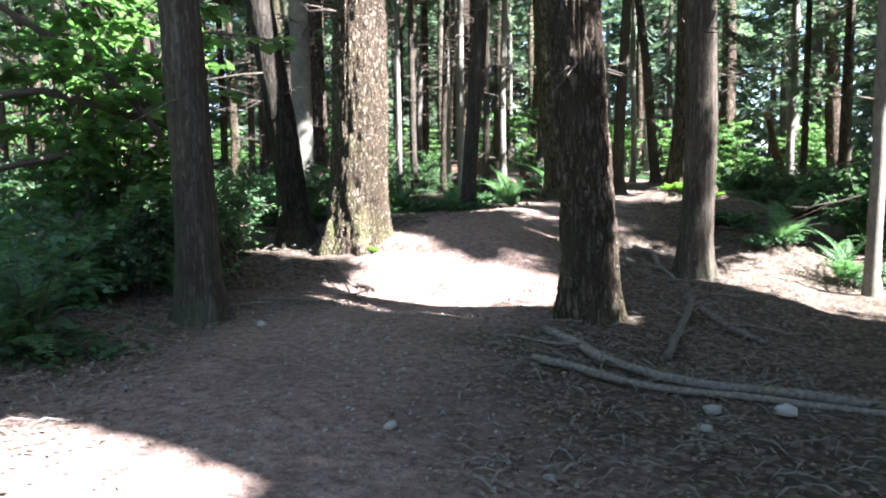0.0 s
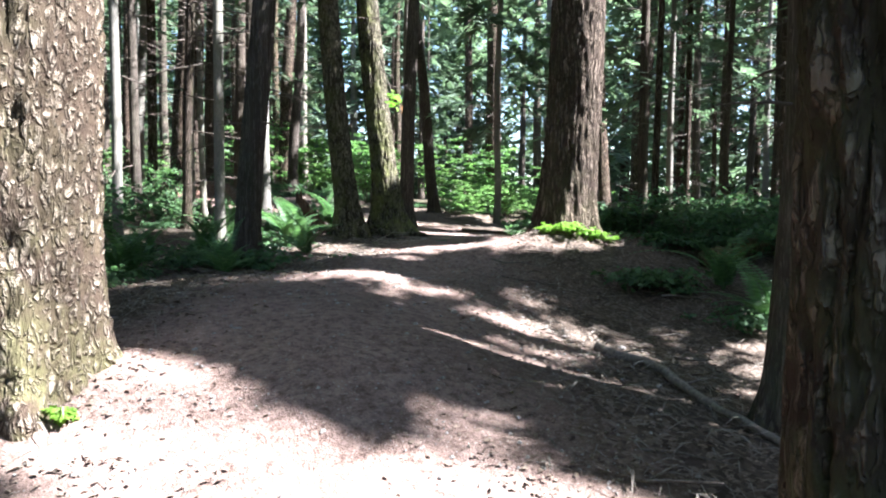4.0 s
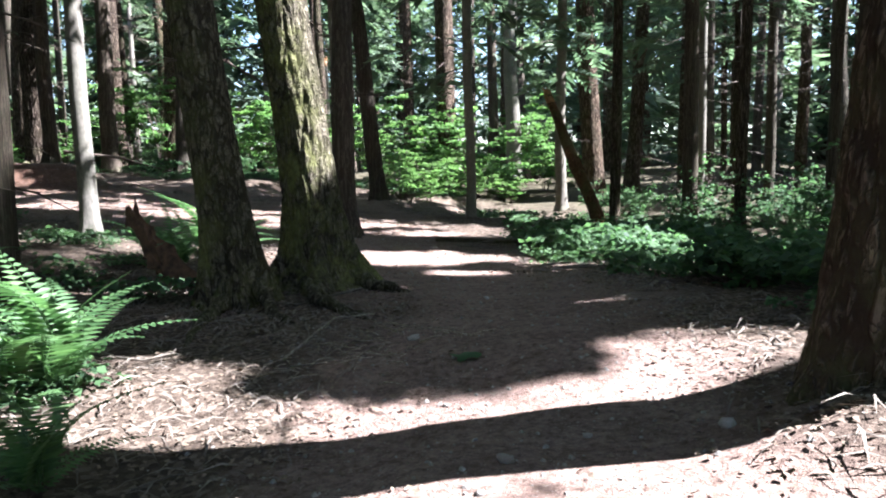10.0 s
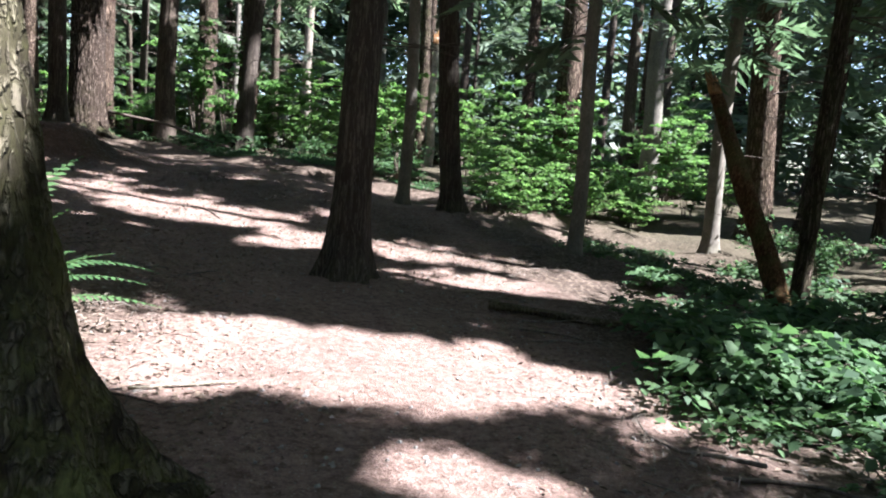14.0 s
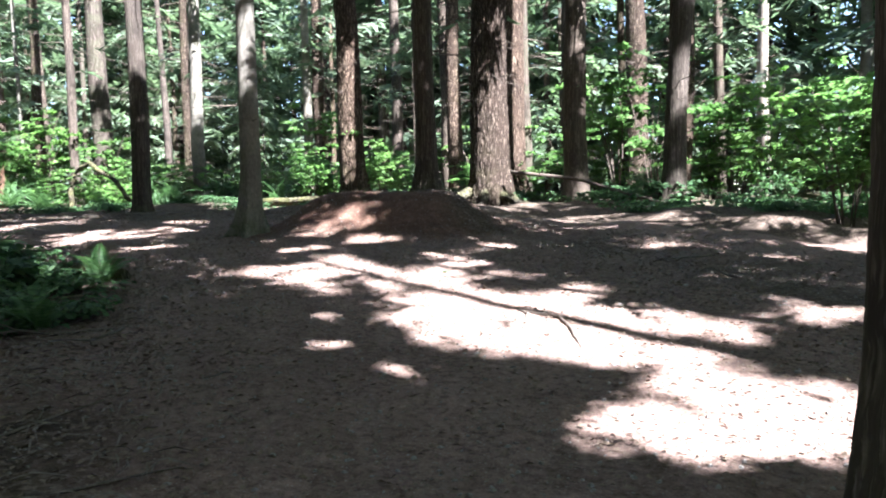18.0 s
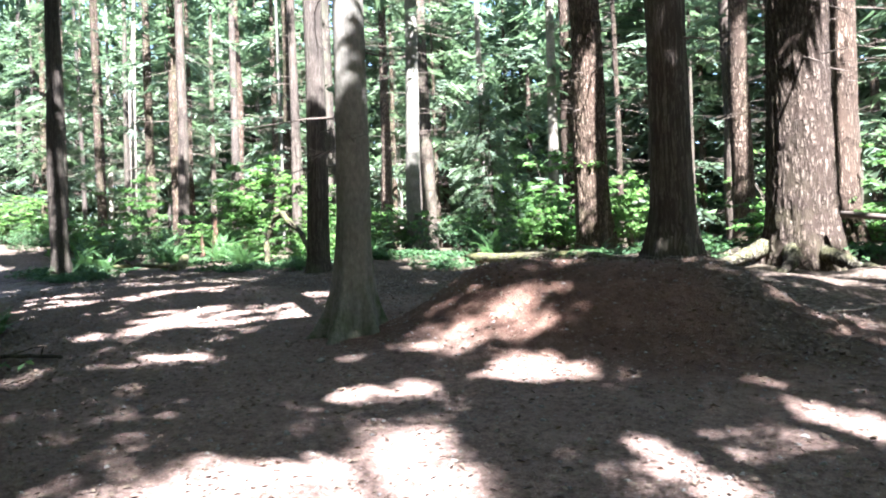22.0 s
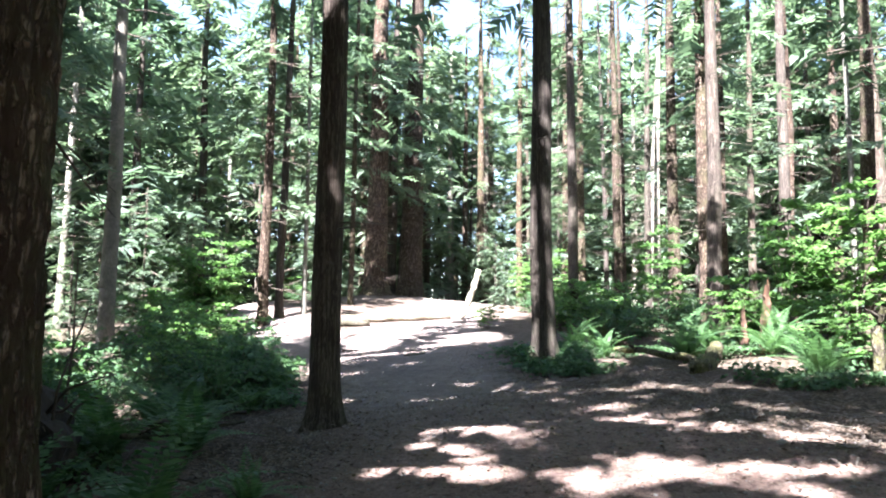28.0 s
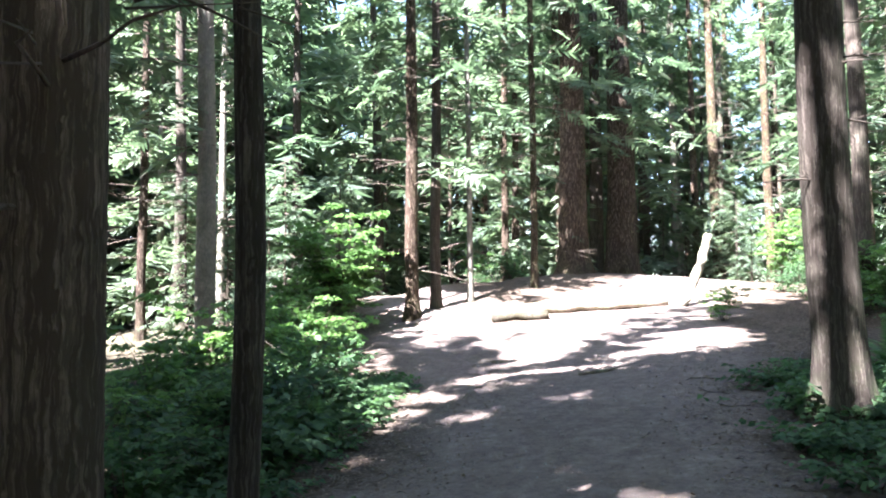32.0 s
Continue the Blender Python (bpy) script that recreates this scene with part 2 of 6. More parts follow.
def ground_material():
    m, n, l, b = material("forest_soil", 0.95)
    b.inputs["Specular IOR Level"].default_value = 0.12
    tc = n.new("ShaderNodeTexCoord")
    big = noise_of(n, l, 0.45, 4, 0.6)
    midn = noise_of(n, l, 5.0, 5, 0.7)
    fine = noise_of(n, l, 60.0, 3, 0.7)
    dirt = ramp(n, l, midn, [(0.28, (0.112, 0.073, 0.058)), (0.55, (0.190, 0.132, 0.112)), (0.75, (0.275, 0.207, 0.182))])
    dirt = mixed(n, l, 0.4, dirt, ramp(n, l, fine, [(0.3, (0.110, 0.073, 0.060)), (0.62, (0.225, 0.166, 0.145)), (0.8, (0.36, 0.30, 0.275))]))
    vor = n.new("ShaderNodeTexVoronoi")
    vor.inputs["Scale"].default_value = 26.0
    l.new(tc.outputs["Object"], vor.inputs["Vector"])
    grit = n.new("ShaderNodeTexVoronoi")
    grit.inputs["Scale"].default_value = 55.0
    l.new(tc.outputs["Object"], grit.inputs["Vector"])
    speck = mixed(n, l, 1.0, ramp(n, l, grit.outputs["Distance"], [(0.15, (1, 1, 1)), (0.35, (0, 0, 0))]), ramp(n, l, grit.outputs["Color"], [(0.62, (0, 0, 0)), (0.8, (1, 1, 1))]), "MULTIPLY")
    dirt = mixed(n, l, speck, dirt, (0.30, 0.275, 0.255))
    crumb = noise_of(n, l, 17.0, 4, 0.75)
    dirt = mixed(n, l, 1.0, dirt, ramp(n, l, crumb, [(0.32, (0.46, 0.43, 0.41)), (0.5, (1, 1, 1)), (0.68, (1.36, 1.34, 1.32))]), "MULTIPLY")
    litter = ramp(n, l, midn, [(0.3, (0.028, 0.020, 0.016)), (0.5, (0.066, 0.048, 0.037)), (0.7, (0.125, 0.095, 0.075))])
    litter = mixed(n, l, 0.55, litter, ramp(n, l, vor.outputs["Color"], [(0.2, (0.03, 0.023, 0.018)), (0.6, (0.09, 0.067, 0.052)), (0.9, (0.22, 0.18, 0.15))]))
    green = ramp(n, l, fine, [(0.35, (0.025, 0.026, 0.014)), (0.7, (0.06, 0.062, 0.03))])
    for patch_name, tone in (("fresh", ramp(n, l, midn, [(0.3, (0.040, 0.019, 0.012)), (0.55, (0.088, 0.044, 0.028)), (0.75, (0.15, 0.082, 0.056))])),
                             ("gravelly", ramp(n, l, midn, [(0.3, (0.095, 0.082, 0.076)), (0.55, (0.155, 0.138, 0.130)), (0.75, (0.235, 0.215, 0.205))]))):
        at0 = n.new("ShaderNodeAttribute")
        at0.attribute_name = patch_name
        dirt = mixed(n, l, at0.outputs["Fac"], dirt, mixed(n, l, 0.75, dirt, tone))
    at = n.new("ShaderNodeAttribute")
    at.attribute_name = "trail"
    at2 = n.new("ShaderNodeAttribute")
    at2.attribute_name = "verge"
    col = mixed(n, l, at2.outputs["Fac"], litter, green)
    col = mixed(n, l, at.outputs["Fac"], col, dirt)
    col = mixed(n, l, 1.0, col, ramp(n, l, big, [(0.3, (0.8, 0.78, 0.76)), (0.7, (1.15, 1.12, 1.08))]), "MULTIPLY")
    l.new(col, b.inputs["Base Color"])
    hm = n.new("ShaderNodeMath")
    hm.operation = "ADD"
    l.new(midn, hm.inputs[0])
    l.new(mixed(n, l, 0.5, fine, crumb), hm.inputs[1])
    bumped(n, l, b, hm.outputs[0], 0.9, 0.035)
    return m


SOIL = ground_material()


def plain(name, a, c, scale=20, rough=0.85, strength=0.4):
    m, n, l, b = material(name, rough)
    v = noise_of(n, l, scale, 5, 0.65)
    col = ramp(n, l, v, [(0.3, a), (0.7, c)])
    info = n.new("ShaderNodeObjectInfo")
    col = mixed(n, l, 1.0, col, ramp(n, l, info.outputs["Random"], [(0, (0.7, 0.7, 0.7)), (1, (1.2, 1.2, 1.2))]), "MULTIPLY")
    l.new(col, b.inputs["Base Color"])
    bumped(n, l, b, v, strength, 0.01)
    return m


STONE = plain("grey_stone", (0.16, 0.14, 0.125), (0.38, 0.35, 0.32))
STICK = plain("dry_stick", (0.065, 0.05, 0.04), (0.20, 0.17, 0.14), 30)
ROT = plain("rotten_wood", (0.030, 0.020, 0.014), (0.14, 0.075, 0.045), 12, 0.95, 0.9)
EARTH = plain("dark_earth", (0.016, 0.012, 0.010), (0.055, 0.041, 0.032), 14, 0.97, 1.0)
TWIG = plain("dark_twig", (0.055, 0.042, 0.032), (0.13, 0.10, 0.08), 20)
BROWN_LEAF = plain("dead_leaf", (0.10, 0.07, 0.05), (0.26, 0.195, 0.145), 30)


# ---- terrain ----
SPOTS = [(0, 0, 0.05), (-0.7, 3, 0.25), (-0.5, 6.1, 0.22), (0.4, 10, 0.6), (1.1, 12, 1.05), (2.4, 14.9, 0.85), (4.8, 18.4, 1.1), (6, 23, 1.02), (5.3, 28.4, 1.2),
         (4.4, 31.2, 1.4), (2.2, 33.1, 1.65), (-1.5, 34.9, 1.95), (-4.9, 36, 2.0), (-10.2, 37.3, 2.3), (-2.3, 6.8, 0.2), (-1.3, 11, 0.6), (1.6, 7.7, 0.0), (3.4, 9.6, 0.2),
         (3.7, 12.4, 0.3), (0.6, 15.9, 0.85), (5.5, 16, 1.2), (3.9, 21.3, 1.05), (2.2, 25.8, 1.35), (9, 22.3, 0.9), (9.9, 33.3, 1.38), (15.6, 32.2, 0.8), (1.2, 44.4, 2.55),
         (-8.1, 41.6, 2.5), (-7, 33.8, 1.75), (-12.5, 35.5, 2.0), (-18.3, 40.2, 2.48), (-26.5, 38, 2.8)]
HILL = [(-31, 39.8, 3.5), (-40, 38.3, 4.6), (-30, 34, 3.2), (-37, 32, 3.9), (-22, 33.5, 2.05)]
SPOTS += HILL
SP = np.array(SPOTS)


def cov(d):
    return (1 + d / 5.0) * np.exp(-d / 5.0)


def trend(x, y):
    return 0.25 + 0.045 * np.clip(y, -6, 50) - 0.022 * np.clip(x, -45, 14)


KW = np.linalg.solve(cov(np.hypot(SP[:, None, 0] - SP[None, :, 0], SP[:, None, 1] - SP[None, :, 1])) + 0.01 * np.eye(len(SP)), SP[:, 2] - trend(SP[:, 0], SP[:, 1]))


def segment_distance(x, y, line):
    """Distance to a polyline with half widths, as the distance outside the band (negative within)."""
    best = np.full(np.shape(x), 1e9)
    for (ax, ay, aw), (bx, by, bw) in zip(line[:-1], line[1:]):
        dx, dy = bx - ax, by - ay
        u = np.clip(((x - ax) * dx + (y - ay) * dy) / (dx * dx + dy * dy), 0, 1)
        best = np.minimum(best, np.hypot(x - ax - u * dx, y - ay - u * dy) - (aw + u * (bw - aw)))
    return best


TRAIL = [(0.8, -14, 1.3), (-0.4, -4, 1.3), (-1.0, 1, 1.2), (-0.9, 6, 1.15), (0.2, 9.8, 1.5), (1.6, 13, 1.3), (3.6, 16.6, 1.3), (5.6, 19.6, 1.3), (6.4, 23, 1.7),
         (6.6, 27, 2.6), (5, 31, 3.2), (2, 34, 3.2), (-2, 36.2, 2.8), (-7, 37.3, 2.2), (-12, 37.4, 1.6), (-18, 37.4, 1.8), (-25, 38.2, 2.6), (-32, 40.2, 1.6), (-46, 44, 1.6)]
SPUR = [(-22, 36.6, 1.6), (-27, 34.5, 1.4), (-40, 31, 1.3)]
SIDE = [(7, 28.5, 2.6), (9.5, 31, 1.6), (8, 36, 2.5), (4, 38, 2.5)]
BACK = [(5.5, 30, 1.2), (2.5, 28.6, 0.5), (1, 30, 0.3)]


def ridge(x, y, line, height, half):
    d = np.maximum(segment_distance(x, y, line), 0)
    return height * np.exp(-((d / half) ** 2))


def smooth_ground(x, y):
    x, y = np.asarray(x, float), np.asarray(y, float)
    z = trend(x, y)
    for (sx, sy, _), w in zip(SPOTS, KW):
        z = z + w * cov(np.hypot(x - sx, y - sy))
    z = z + ridge(x, y, [(0.1, 37.2, 0.15), (1.7, 37.6, 0.3)], 0.66, 0.75)
    z = z + ridge(x, y, [(5.3, 15.6, 0.3), (3.4, 13.3, 0.1), (1.6, 13.1, 0.1)], 0.17, 0.8)
    z = z + ridge(x, y, [(5.0, 15.5, 0.15), (4.1, 15.55, 0.1), (3.0, 15.8, 0.1), (2.0, 15.7, 0.1)], 0.16, 0.5)
    return z


# The rollers and hollows of the ridden trail: places and heights that the smooth ground is bent through.
ROLLERS = [(-0.58, 5.33, 0.22), (-0.52, 6.15, 0.24), (-0.35, 6.95, 0.22), (1.6, 7.68, 0.05), (1.35, 7.84, 0.07), (0.84, 8.16, 0.03), (0.12, 8.6, 0.0), (-0.7, 9.1, 0.03), (-1.24, 9.46, 0.17), (-1.75, 9.77, 0.3), (-2.4, 10.17, 0.36),
           (-0.6, 11.2, 0.8), (0.4, 10.0, 0.62), (0.56, 10.6, 0.8), (0.77, 11.08, 0.87), (0.89, 11.59, 0.93), (1.08, 12.06, 0.97), (1.33, 12.61, 1.03), (1.56, 13.28, 1.03)]
ROLLERS += [(1.93, 14.05, 0.89), (2.39, 14.89, 0.88), (2.9, 15.63, 1.02), (3.19, 16.25, 1.1), (3.48, 16.78, 1.08), (4.93, 16.3, 1.22), (4.62, 16.5, 1.1), (4.1, 16.82, 1.02), (3.35, 17.28, 0.95), (2.55, 17.8, 0.91), (4.29, 17.88, 1.11), (5.19, 19.02, 1.08)]
RP = np.array(ROLLERS)


def bend(d):
    return np.exp(-((d / 1.1) ** 2))


RW = np.linalg.solve(bend(np.hypot(RP[:, None, 0] - RP[None, :, 0], RP[:, None, 1] - RP[None, :, 1])) + 0.08 * np.eye(len(RP)), RP[:, 2] - smooth_ground(RP[:, 0], RP[:, 1]))


def ground_z(x, y):
    x, y = np.asarray(x, float), np.asarray(y, float)
    z = smooth_ground(x, y)
    for (rx, ry, _), w in zip(ROLLERS, RW):
        z = z + w * bend(np.hypot(x - rx, y - ry))
    off = np.clip((segment_distance(x, y, TRAIL) - 0.2) / 3, 0, 1)
    z = z + off * (0.16 * np.sin(0.9 * x + 1.3 * np.sin(0.5 * y)) * np.sin(0.8 * y + 0.6) + 0.07 * np.sin(2.3 * x + 0.7 * y) * np.sin(1.9 * y - 0.5 * x))
    z = z + 0.015 * np.sin(3.1 * x + 1.0) * np.sin(2.7 * y) + 0.01 * np.sin(6.3 * x + 2 * y) * np.sin(5.1 * y)
    return z


def gz(x, y):
    return float(ground_z(x, y))


def quads(name, v, mat):
    """A mesh of loose four-cornered blades from an array of corners."""
    n = len(v)
    me = bpy.data.meshes.new(name)
    me.vertices.add(4 * n)
    me.vertices.foreach_set("co", np.ascontiguousarray(v, np.float32).ravel())
    me.loops.add(4 * n)
    me.loops.foreach_set("vertex_index", np.arange(4 * n, dtype=np.int32))
    me.polygons.add(n)
    me.polygons.foreach_set("loop_start", np.arange(0, 4 * n, 4, dtype=np.int32))
    me.update(calc_edges=True)
    me.materials.append(mat)
    return me


def spikes(name, v, mat):
    """A mesh of loose three-cornered blades from an array of corners."""
    n = len(v)
    me = bpy.data.meshes.new(name)
    me.vertices.add(3 * n)
    me.vertices.foreach_set("co", np.ascontiguousarray(v, np.float32).ravel())
    me.loops.add(3 * n)
    me.loops.foreach_set("vertex_index", np.arange(3 * n, dtype=np.int32))
    me.polygons.add(n)
    me.polygons.foreach_set("loop_start", np.arange(0, 3 * n, 3, dtype=np.int32))
    me.update(calc_edges=True)
    me.materials.append(mat)
    return me


def shape(name, verts, faces, mat, smooth=True):
    me = bpy.data.meshes.new(name)
    me.from_pydata(verts, [], faces)
    me.materials.append(mat)
    me.polygons.foreach_set("use_smooth", [smooth] * len(me.polygons))
    me.update()
    return me


def part(name, mesh, parent, m=None, label=""):
    ob = new(name, mesh)
    ob.parent = parent
    if m is not None:
        ob.matrix_basis = m
    if label:
        ob["label"] = label
    return ob


def thing(name, m, label, category, group="", kind=""):
    ob = new(name)
    ob.empty_display_size = 0.1
    ob.matrix_basis = m
    return tagged(ob, label, category, group, kind)


def build_ground():
    def axis(lo, hi, parts):
        return np.unique(np.concatenate([np.arange(a, b, s) for a, b, s in parts] + [[hi]]))
    xs = axis(-400, 400, [(-400, -60, 30), (-60, -32, 2), (-32, -14, 0.4), (-14, 10, 0.15), (10, 24, 0.4), (24, 60, 2), (60, 400, 30)])
    ys = axis(-400, 400, [(-400, -30, 30), (-30, -8, 2), (-8, -1, 0.4), (-1, 42, 0.15), (42, 54, 0.4), (54, 90, 2), (90, 400, 30)])
    gx, gy = np.meshgrid(xs, ys)
    z = ground_z(gx, gy)
    rough = np.random.RandomState(3).rand(*gx.shape)
    lit = np.clip(segment_distance(gx, gy, TRAIL) / 0.8, 0, 1)
    z = z + (rough - 0.5) * (0.003 + 0.035 * lit) * (np.hypot(gx, gy - 20) < 45)
    nx, ny = len(xs), len(ys)
    verts = np.stack([gx, gy, z], -1).reshape(-1, 3)
    idx = np.arange(nx * ny).reshape(ny, nx)
    faces = np.stack([idx[:-1, :-1], idx[:-1, 1:], idx[1:, 1:], idx[1:, :-1]], -1).reshape(-1, 4)
    me = shape("ground", verts.tolist(), faces.tolist(), SOIL)
    wob = 0.35 * np.sin(1.7 * gx + 0.9 * np.sin(1.1 * gy)) * np.sin(1.3 * gy) + 0.15 * np.sin(5.1 * gx) * np.sin(4.3 * gy)
    d = np.minimum.reduce([segment_distance(gx, gy, TRAIL), segment_distance(gx, gy, SPUR), segment_distance(gx, gy, SIDE) + 1.1, segment_distance(gx, gy, BACK)]) + wob
    a = me.attributes.new("trail", "FLOAT", "POINT")
    a.data.foreach_set("value", np.clip(0.55 - d / 0.9, 0, 1).ravel())
    f = me.attributes.new("fresh", "FLOAT", "POINT")
    f.data.foreach_set("value", np.clip(1.3 * ridge(gx, gy, [(-0.6, 37.0, 0.2), (1.9, 37.4, 0.6)], 1.0, 1.0) + 0.25 * wob, 0, 1).ravel())
    g = me.attributes.new("gravelly", "FLOAT", "POINT")
    g.data.foreach_set("value", (0.8 * np.clip((-9 - gx) / 5, 0, 1)).ravel())
    v = me.attributes.new("verge", "FLOAT", "POINT")
    v.data.foreach_set("value", np.clip((d - 3.0) / 8, 0, 0.5).ravel())
    return tagged(new("ground", me), "brown packed-earth trail through forest litter and needles", "ground", kind="structure")


build_ground()


# ---- trees ----
def trunk_mesh(name, r, height, mat, lean=(0, 0), furrow=0.0, flare=0.5, lobes=5, segs=24, fine=False, moss=0.3, seed=0, top=0.25, low=-0.35, rings=None, freq=7.0, twist=0.0, flare_up=0.0):
    """A tapered trunk with a flared foot and furrowed bark; the foot's centre is the origin."""
    rnd = random.Random(seed)
    ph = [rnd.uniform(0, 6.28) for _ in range(4)]
    if rings is None:
        rings = [low, -0.1] + list(np.arange(0, 1.2, 0.1)) + list(np.arange(1.2, 6, 0.4)) + list(np.arange(6, height, 2.5)) + [height]
        if fine:
            rings = [low, -0.1] + list(np.arange(0, 3.4, 0.05)) + list(np.arange(3.4, 8, 0.12)) + list(np.arange(8, height, 2.5)) + [height]
    verts, faces, mv = [], [], []
    for z in rings:
        t = max(z, 0) / height
        rad = r * (1 - t) ** 0.75 * (1 - top) + r * top * (1 - t) + 0.012
        fl = flare * math.exp(-max(z, -0.1) / (flare_up or 0.75 * r + 0.12))
        cx = lean[0] * z + 0.02 * math.sin(z * 0.7 + ph[0]) * min(z, 2) * (z > 0)
        cy = lean[1] * z + 0.02 * math.sin(z * 0.6 + ph[1]) * min(z, 2) * (z > 0)
        for i in range(segs):
            a = 6.28318 * i / segs
            lobe = 1 + fl * (0.45 + 0.75 * max(0.0, math.cos(lobes * a + ph[2] + 0.6 * math.sin(a + ph[3]))) ** 1.5)
            q = rad * lobe
            if furrow and z < 9:
                aa = a + twist * z
                p = Vector((math.cos(aa) * r * freq, math.sin(aa) * r * freq, z * freq * 0.16 + seed))
                n1 = min(1.0, abs(noise.noise(p)) / 0.22)
                n2 = min(1.0, abs(noise.noise(Vector((p.x * 1.6, p.y * 1.6, p.z * 5.0 + 7)))) / 0.2)
                q += furrow * (n1 * (0.6 + 0.4 * n2) - 0.7) + furrow * 0.35 * noise.noise(p * 2.7)
            q += 0.05 * r * noise.noise(Vector((math.cos(a) * 1.3, math.sin(a) * 1.3, z * 0.5 + seed)))
            verts.append((cx + q * math.cos(a), cy + q * math.sin(a), z))
            mv.append(min(1.0, moss * (0.6 + 0.55 * math.cos(a - 2.6)) + 0.9 * moss * math.exp(-max(z, 0) / 0.7)))
    n = len(rings)
    for j in range(n - 1):
        for i in range(segs):
            k = (i + 1) % segs
            faces.append((j * segs + i, j * segs + k, (j + 1) * segs + k, (j + 1) * segs + i))
    faces.append(tuple(range((n - 1) * segs, n * segs)))
    me = shape(name, verts, faces, mat)
    at = me.attributes.new("moss", "FLOAT", "POINT")
    at.data.foreach_set("value", mv)
    return me


def tube(points, radii, segs=6):
    """Vertices and faces of a bent round stick."""
    verts, faces = [], []
    n = len(points)
    for j, (p, r) in enumerate(zip(points, radii)):
        p = Vector(p)
        d = (Vector(points[min(j + 1, n - 1)]) - Vector(points[max(j - 1, 0)])).normalized()
        u = d.cross(Vector((0, 0, 1)) if abs(d.z) < 0.9 else Vector((1, 0, 0))).normalized()
        v = d.cross(u)
        for i in range(segs):
            a = 6.28318 * i / segs
            verts.append(tuple(p + r * (math.cos(a) * u + math.sin(a) * v)))
    for j in range(n - 1):
        for i in range(segs):
            k = (i + 1) % segs
            faces.append((j * segs + i, j * segs + k, (j + 1) * segs + k, (j + 1) * segs + i))
    faces += [tuple(reversed(range(segs))), tuple(range((n - 1) * segs, n * segs))]
    return verts, faces


class Pile:
    """Collects the pieces of one mesh."""

    def __init__(self):
        self.v, self.f = [], []

    def add(self, verts, faces):
        o = len(self.v)
        self.v += verts
        self.f += [tuple(i + o for i in f) for f in faces]

    def leaf(self, p, along, across, fold=0.0):
        """A pointed leaf of four corners, bent along its middle."""
        p, along, across = Vector(p), Vector(along), Vector(across)
        up = along.cross(across).normalized() * fold
        o = len(self.v)
        self.v += [tuple(p), tuple(p + along * 0.45 + across * 0.5 + up), tuple(p + along), tuple(p + along * 0.45 - across * 0.5 + up)]
        self.f.append((o, o + 1, o + 2, o + 3))


# Gaps in the canopy, by the ground that the sun reaches through them: two ends and a radius.
GAPS = [(9.8, 22.2, 9.5, 21.5, 0.2), (9.6, 23.5, 10.2, 23.5, 0.15), (8.7, 23.4, 8.8, 23.1, 0.12), (14.7, 24.8, 14.8, 24.3, 0.2), (14.8, 28.3, 14.1, 25.6, 0.2), (5.6, 12, 6.9, 12.7, 0.2), (6.4, 11.4, 6.3, 10.5, 0.2), (-21.9, 42.4, -17.6, 41.5, 0.2), (-36.6, 51.1, -24.3, 46.5, 0.25), (-0.7, 10.2, -0.1, 9.8, 0.35), (-0.9, 9.7, 1.4, 8.7, 0.3), (-0.1, 9.6, 0.3, 9.4, 0.2), (1, 9.3, 1.6, 8.9, 0.25), (-1.6, 8.8, -0.7, 8.1, 0.1), (-0.6, 7.9, 0.3, 7.5, 0.1), (4.8, 9.5, 5.6, 9.5, 0.4), (3.7, 9.4, 5.6, 10.2, 0.2), (-2, 3.2, -1.4, 2.9, 0.4)]
GAPS += [(-0.4, 10.3, -0.2, 10.1, 0.25), (-0.7, 10.8, -0.5, 10.6, 0.15), (2.1, 16.9, 2.7, 15.7, 0.25), (4.3, 16.5, 5.2, 15.2, 0.35), (4, 15.3, 4.7, 15, 0.2), (2.1, 17.1, 2.8, 16, 0.3), (3.2, 15.9, 4.2, 15.9, 0.25), (4.2, 15.6, 5.1, 15.1, 0.35), (2.6, 18.2, 4.2, 16.7, 0.1), (4.6, 16.8, 5.6, 17, 0.12), (2.3, 18.4, 4.1, 17, 0.25), (4.2, 17.2, 4.9, 16.9, 0.25), (5.4, 17.4, 6, 16.9, 0.35), (6, 23.5, 7.9, 23.6, 0.3), (5.7, 21.2, 6.5, 21, 0.2), (7.9, 29.7, 9.1, 29.1, 0.5), (9.2, 29.1, 10.6, 26.8, 0.5), (5.3, 24.2, 6.5, 23.7, 0.3)]
GAPS += [(6.6, 24, 7.6, 23.5, 0.3), (6.3, 22.2, 6.3, 21.6, 0.25), (6.2, 30.2, 6.8, 29.8, 0.2), (4.9, 24.5, 6.4, 24.4, 0.5), (7.4, 29.6, 8, 28.9, 0.3), (7.9, 27.6, 10.1, 27.3, 0.5), (7.3, 24.2, 7.5, 23.9, 0.4), (4.5, 23.8, 5.1, 23.7, 0.4), (3.9, 31.5, 4.5, 31.8, 0.12), (1.7, 33, 3.2, 32.6, 0.1), (5.7, 28.9, 6.3, 29.4, 0.1), (3.6, 32.1, 4.3, 32.2, 0.3), (4.7, 30.8, 5.8, 30.8, 0.35), (5.8, 31.8, 6.3, 31.5, 0.3), (5.9, 29.2, 6.7, 29.5, 0.4), (6, 29.7, 6.9, 29.9, 0.3), (1.5, 34.3, 2.6, 33.3, 0.15), (2.7, 33.2, 3.2, 33.6, 0.15)]
